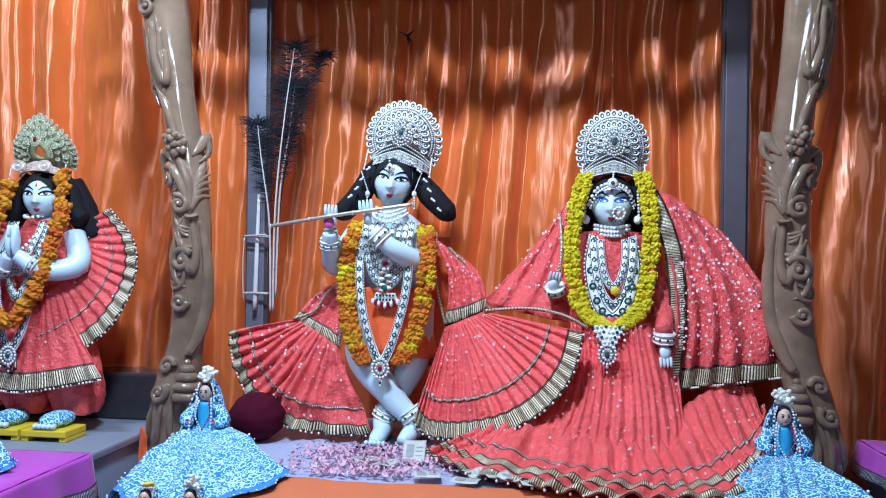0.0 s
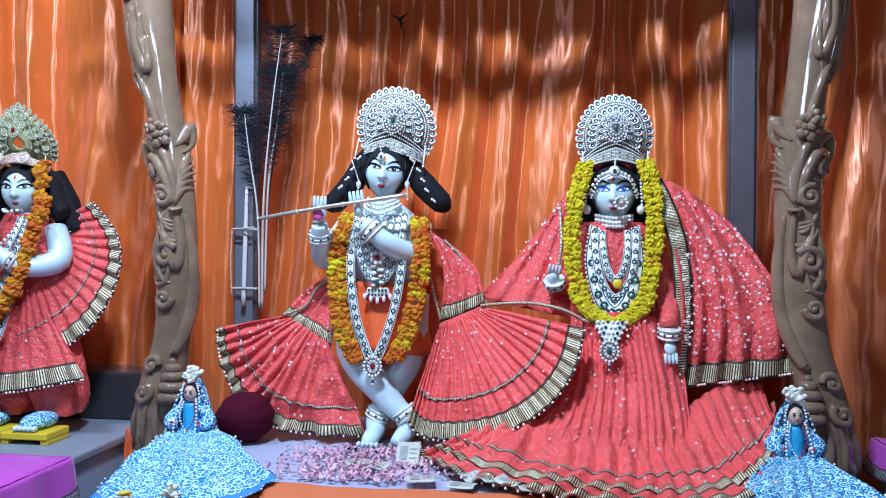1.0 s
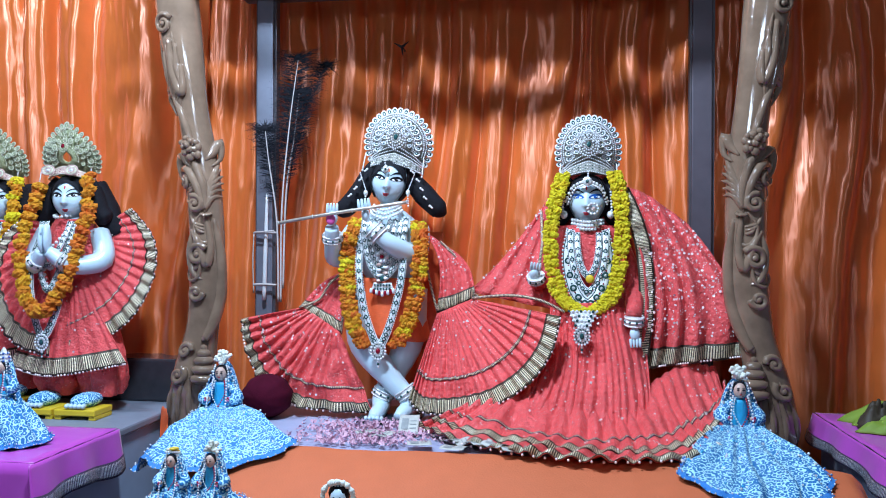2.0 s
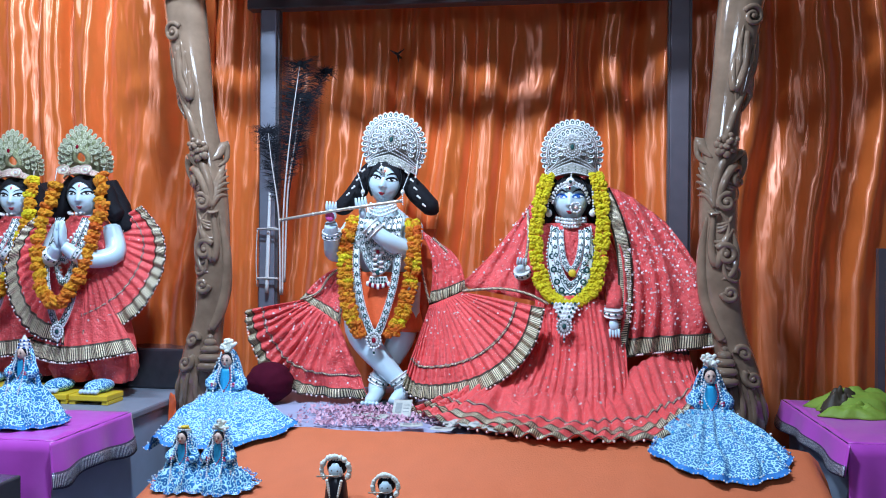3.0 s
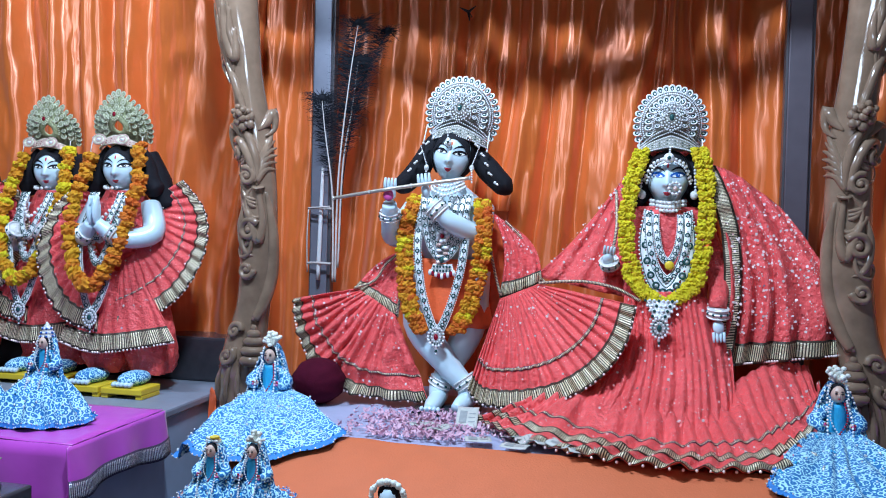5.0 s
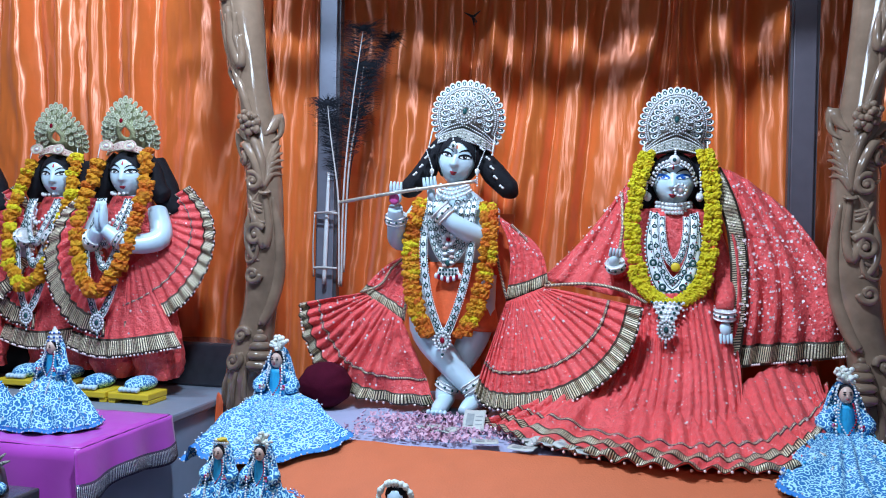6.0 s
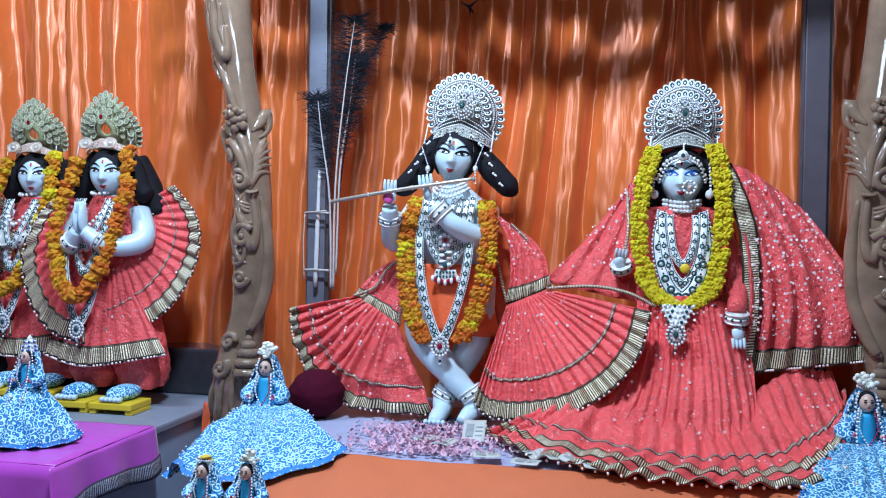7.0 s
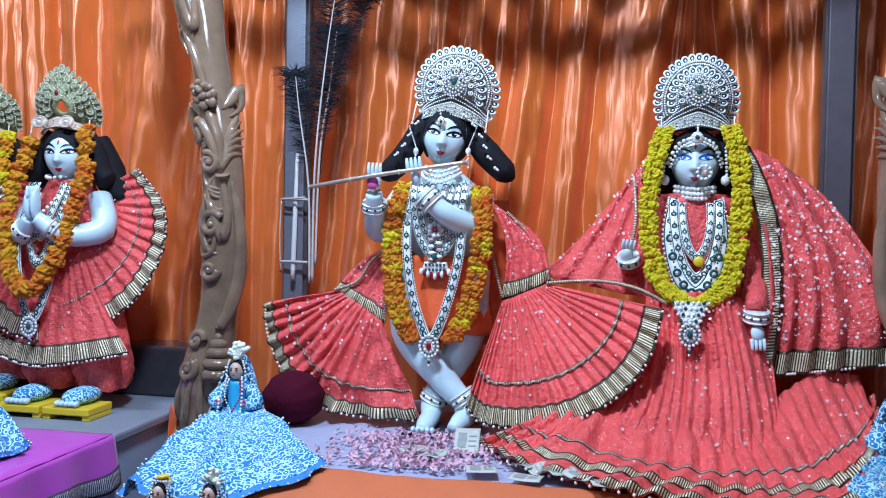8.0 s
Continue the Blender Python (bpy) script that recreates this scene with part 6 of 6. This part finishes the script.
# ---- magenta tables ----
def draped_table(x0, x1, y0, y1, z, side, label, flap):
    """A low table under a satin cloth; side 1: the laced flap hangs on its east end, -1: on its west end."""
    e = thing("draped_table", label, "table", "magenta tables")
    g = Geo()
    g.box((x0 + 0.02, y0 + 0.02, 0.001), (x1 - 0.02, y1 - 0.005, z - 0.006), STONE)
    if side < 0:
        g.ob("stand", e, "grey-blue painted stand", smooth=False)
    g = Geo()

    def wr(x, y):
        return 0.004 * noise.noise(Vector((x * 7, y * 9, 1))) + 0.002 * noise.noise(Vector((x * 25, y * 25, 3)))
    g.grid(lambda u, v: (Vector((x0 + (x1 - x0) * u, y0 + (y1 - y0) * v, z + wr(u * (x1 - x0), v))), (u, v)), 40, 24, PURPLE)
    g.ob("cloth_top", e, thick=0.003)
    xe = x1 if side > 0 else x0

    def hang(u, v):
        y = y1 + (y0 - 0.03 - y1) * u
        d = flap * (0.92 + 0.08 * math.sin(9 * u))
        return Vector((xe + side * (0.006 + 0.020 * v + 0.010 * math.sin(16 * u) * v), y - 0.012 * v * u, z - d * v)), (u * (y1 - y0), v)
    g = Geo()
    g.grid(hang, 40, 10, PURPLE, flip=side > 0)
    g.ob("side_flap", e, thick=0.003)
    g = Geo()
    g.grid(lambda u, v: (hang(u, 0.66 + 0.38 * v)[0] + Vector((side * 0.004, -0.003, 0)), hang(u, v)[1]), 40, 3, SILVER_LACE)
    g.ob("lace", e, "glittering silver lace edge", thick=0.002)
    g = Geo()
    g.grid(lambda u, v: (Vector((x0 - 0.004 + (x1 - x0 + 0.012) * u, y0 - 0.006 - 0.03 * v - 0.022 * v * math.sin(38 * u + 2 * noise.noise(Vector((u * 5, v, 0)))), z - 0.42 * v)), (u, v)), 90, 12, PURPLE)
    g.ob("front_drape", e, thick=0.003)
    return e


draped_table(-2.3, -0.852, -0.775, -0.34, SIDE + 0.008, 1, "magenta satin tablecloth with silver lace on the side altar", 0.13)
draped_table(1.40, 2.30, -0.62, 0.05, 0.862, -1, "magenta satin table with a glittering silver lace edge", 0.085)

# heap of green cloth
heap = thing("folded_cloth", "crumpled olive green cloth heaped on the magenta table", "cloth")
for k, (cx, cy, w, h, mat, sd) in enumerate(((1.60, -0.14, 0.17, 0.085, GREEN_CLOTH, 1), (1.52, -0.18, 0.07, 0.085, DARK_LEAF, 2), (1.72, -0.10, 0.13, 0.065, GREEN_CLOTH, 3), (1.55, -0.24, 0.10, 0.045, GREEN_CLOTH, 4))):
    g = Geo()

    def lump(u, v):
        a = 2 * math.pi * u
        r = w * v * (1 + 0.18 * math.sin(3 * a + sd) + 0.08 * math.sin(8 * a))
        f = max(0.0, 1 - v ** 2.2)
        return Vector((cx + r * math.cos(a), cy + 0.55 * r * math.sin(a), 0.865 + h * f * (0.8 + 0.45 * noise.noise(Vector((4 * v * math.cos(a), 4 * v * math.sin(a), sd)))))), (u, v)
    g.grid(lump, 36, 10, mat, wrap=True)
    g.ob("fold", heap, "dark brown fold" if mat is DARK_LEAF else "", thick=0.004)

rack = thing("rack", "dark upright rack with orange-brown wooden shelves", "rack")
for x in (1.745, 2.30):
    g = Geo()
    g.box((x - 0.012, 0.10, 0.0), (x + 0.012, 0.13, 1.40), STEEL_DARK)
    g.ob("upright", rack, smooth=False)
for z in (0.98, 1.075, 1.255):
    g = Geo()
    g.box((1.7575, 0.08, z - 0.010), (2.2875, 0.20, z + 0.010), SHELF_WOOD)
    g.ob("shelf", rack, smooth=False)

# ---- things on the altar ----
cushion = thing("cushion", "round dark maroon velvet bolster cushion", "cushion", at=(-0.425, -0.13, TOP + 0.066))
g = Geo()
g.grid(lambda u, v: (Vector(((0.085 + 0.004 * math.sin(9 * 2 * math.pi * u)) * math.cos(2 * math.pi * u) * math.sin(math.pi * v) ** 0.85, 0.080 * math.cos(math.pi * v), (0.074) * math.sin(2 * math.pi * u) * math.sin(math.pi * v) ** 0.85)), (u, v)), 36, 14, MAROON, wrap=True)
g.ob("cover", cushion)
seam = Geo()
seam.ring((0, -0.074, 0), 0.012, 0.006, MAROON, n=14)
seam.ob("button", cushion)

rnd = random.Random(77)


def banknote(x, y, rz, bend, w=0.066, d=0.075, lift=0.0, rx=0.0):
    e = thing("banknote", "creased grey-green banknote lying on the altar", "banknote", "scattered banknotes")
    e.matrix_world = pose(x, y, TOP + 0.004 + lift if y > -0.47 else cover_z(y) + 0.003 + lift, rx, 0, rz)
    g = Geo()
    fn = lambda u, v: (Vector((w * (u - 0.5), d * (v - 0.5), 0.002 + bend * ((2 * u - 1) ** 2 * 0.5 + 0.5 * math.sin(5 * v)) * 0.5)), (u, v))
    g.grid(fn, 8, 8, PAPER)
    g.ob("sheet", e, thick=0.0006)
    g = Geo()
    g.grid(lambda u, v: (fn(0.14 + 0.34 * u, 0.2 + 0.6 * v)[0] + Vector((0, 0, 0.0015)), (u, v)), 5, 5, PAPER_INK)
    g.ob("print", e, "dull grey printed panel")
    g = Geo()
    for k in range(3):
        g.grid(lambda u, v: (fn(0.56 + 0.32 * u, 0.24 + 0.2 * k + 0.05 * v)[0] + Vector((0, 0, 0.0015)), (u, v)), 4, 1, PAPER_INK)
    g.ob("print", e, "plain printed bars")


banknote(0.098, -0.315, 4, 0.008, 0.062, 0.085, 0.020, 32)
for x, y, r, b in ((0.160, -0.495, 12, 0.006), (0.265, -0.535, -8, 0.008), (0.255, -0.425, 62, 0.014), (0.330, -0.505, 40, 0.02), (0.385, -0.53, -35, 0.024), (0.430, -0.56, 20, 0.02), (0.030, -0.40, 70, 0.012), (-0.03, -0.36, 30, 0.008), (0.295, -0.47, 110, 0.02)):
    banknote(x, y, r, b, 0.070, 0.060, 0.012 if x > 0.3 else 0.003)

g = Geo()
k0 = g.slot(PETAL)
for i in range(1100):
    a, r = rnd.gauss(0.0, 0.13), rnd.random()
    x, y = a, -0.17 - 0.35 * r ** 0.9
    if abs(x) > 0.27 or y < -0.54 + 0.3 * max(0.0, x):
        continue
    s = rnd.uniform(0.004, 0.0105)
    q = Euler((rnd.uniform(-0.7, 0.7), rnd.uniform(-0.7, 0.7), rnd.uniform(0, 6.28))).to_matrix()
    base = len(g.v)
    for u, v, h in ((-1, 0, 0.3), (-0.4, 0.8, 0), (0.5, 0.8, 0), (1, 0, 0.35), (0.5, -0.8, 0), (-0.4, -0.8, 0), (0, 0, -0.15)):
        g.v.append(tuple(Vector((x, y, TOP + 0.004 + 0.012 * rnd.random() * (1 - abs(x) * 2))) + q @ Vector((u * s, v * s * 0.7, h * s))))
        g.uv.append((0, 0))
    for j in range(6):
        g.f.append((base + 6, base + j, base + (j + 1) % 6))
        g.m.append(k0)
tagged(g.ob("flower_petals", smooth=False), "scattered dried pink rose petals on the lavender sheet", "petals", kind="stuff")

# ---- peacock feathers tied to the post ----
plumes = thing("peacock_feathers", "bundle of dark peacock feathers leaning on the post", "feathers")


def feather(pts, eye, barbs, spread, seed, tip=True):
    rnd = random.Random(seed)
    f = Geo()
    f.tube(pts, [0.0042, 0.0032, 0.0012] if tip and barbs > 310 else [0.0022, 0.0018, 0.0008], REED if barbs > 310 else PLUME, n=6, steps=24)
    quill = f.ob("quill", plumes, "pale bare quill")
    b = Geo()
    k = b.slot(PLUME)
    for i in range(barbs):
        u = 0.42 + 0.58 * rnd.random() ** 0.8
        p = curve_at(pts, u)
        d = (curve_at(pts, min(1, u + 0.02)) - curve_at(pts, u - 0.02)).normalized()
        sx = rnd.choice((-1, 1))
        ln = spread * rnd.uniform(0.5, 1.2) * (0.45 + 0.55 * (u - 0.4) / 0.6)
        q0 = p + Vector((sx * ln * 0.5, rnd.uniform(-0.02, 0.01), ln * rnd.uniform(0.0, 0.35)))
        q1 = p + Vector((sx * ln, rnd.uniform(-0.03, 0.015), ln * rnd.uniform(-0.15, 0.6)))
        w = Vector((0, 0, 0.0009))
        base = len(b.v)
        for v in (p - w, p + w, q0 + w, q0 - w, q1):
            b.v.append(tuple(v))
            b.uv.append((0, 0))
        b.f += [(base, base + 1, base + 2, base + 3), (base + 3, base + 2, base + 4)]
        b.m += [k, k]
    if tip:
        c = Vector(pts[-1])
        for i in range(90):
            a = rnd.uniform(-0.6, 3.7)
            ln = eye * rnd.uniform(0.5, 1.15)
            d = Vector((math.cos(a), rnd.uniform(-0.4, 0.3), math.sin(a)))
            w = Vector((-d.z, 0, d.x)) * 0.0012
            base = len(b.v)
            for v in (c - w, c + w, c + d * ln + Vector((0.1 * ln, 0, -0.45 * ln))):
                b.v.append(tuple(v))
                b.uv.append((0, 0))
            b.f.append((base, base + 1, base + 2))
            b.m.append(k)
        b.ball(c, (eye * 0.26, 0.006, eye * 0.20), PLUME, nu=10, nv=6)
    tagged(b.ob("plume", quill, "dark wispy barbs"), kind="stuff")


feather([(-0.455, 0.09, 1.20), (-0.452, 0.09, 1.55), (-0.425, 0.09, 1.85), (-0.395, 0.10, 2.10)], 0.058, 460, 0.092, 1)
feather([(-0.462, 0.085, 1.20), (-0.470, 0.085, 1.50), (-0.500, 0.08, 1.72), (-0.515, 0.08, 1.84)], 0.064, 360, 0.075, 2)
feather([(-0.450, 0.10, 1.25), (-0.440, 0.10, 1.60), (-0.415, 0.11, 1.80), (-0.398, 0.12, 1.98)], 0.058, 420, 0.105, 3)
feather([(-0.448, 0.105, 1.30), (-0.435, 0.105, 1.60), (-0.380, 0.12, 1.90), (-0.300, 0.14, 2.08)], 0.045, 300, 0.055, 4)
g = Geo()
g.tube([(-0.560, 0.095, 1.455), (-0.480, 0.085, 1.462)], 0.003, REED, n=6, steps=3)
g.ob("tie", plumes, "pale binding thread")
for z in (1.455, 1.262):
    g = Geo()
    g.tube([(-0.568, 0.112, z), (-0.530, 0.105, z + 0.002), (-0.478, 0.108, z)], 0.0045, REED, n=6, steps=8)
    g.ob("tie", plumes, "pale binding thread")
hook = Geo()
for dx, dz in ((-0.030, 0.014), (0.028, 0.018), (0.006, -0.034)):
    hook.tube([(-0.035, 0.235, 2.160), (-0.035 + dx, 0.225, 2.160 + dz)], [0.006, 0.0015], INK, n=6, steps=4)
hook.tube([(-0.035, 0.225, 2.160), (-0.035, 0.30, 2.160)], 0.004, INK, n=6, steps=2)
tagged(hook.ob("curtain_hook"), "small black three-pointed hook pinned to the curtain", "hook")
stick = Geo()
stick.tube([(-0.527, 0.112, 1.205), (-0.522, 0.112, 1.40), (-0.518, 0.115, 1.60)], [0.008, 0.008, 0.005], PEARL, n=8, steps=8)
tagged(stick.ob("staff"), "slender white painted staff tied to the post", "staff")
wire = Geo()
wire.tube([(-0.566, 0.11, 1.23), (-0.570, 0.11, 1.35), (-0.566, 0.11, 1.452)], 0.0025, REED, n=6, steps=8)
tagged(wire.ob("wire"), "thin pale wire hooked on the post", "wire")

# orange cloth corner hanging between the two altars
g = Geo()
g.grid(lambda u, v: (Vector((-0.862 + 0.060 * u + 0.03 * v, -0.02 - 0.07 * u - 0.07 * v, SIDE + 0.006 + 0.02 * math.sin(3 * u) - 0.20 * v * (0.4 + 0.6 * u) + 0.006 * math.sin(9 * u + 4 * v))), (u, v)), 14, 12, SILK)
tagged(g.ob("hanging_cloth", thick=0.003), "corner of orange cloth hanging between the altars", "cloth")
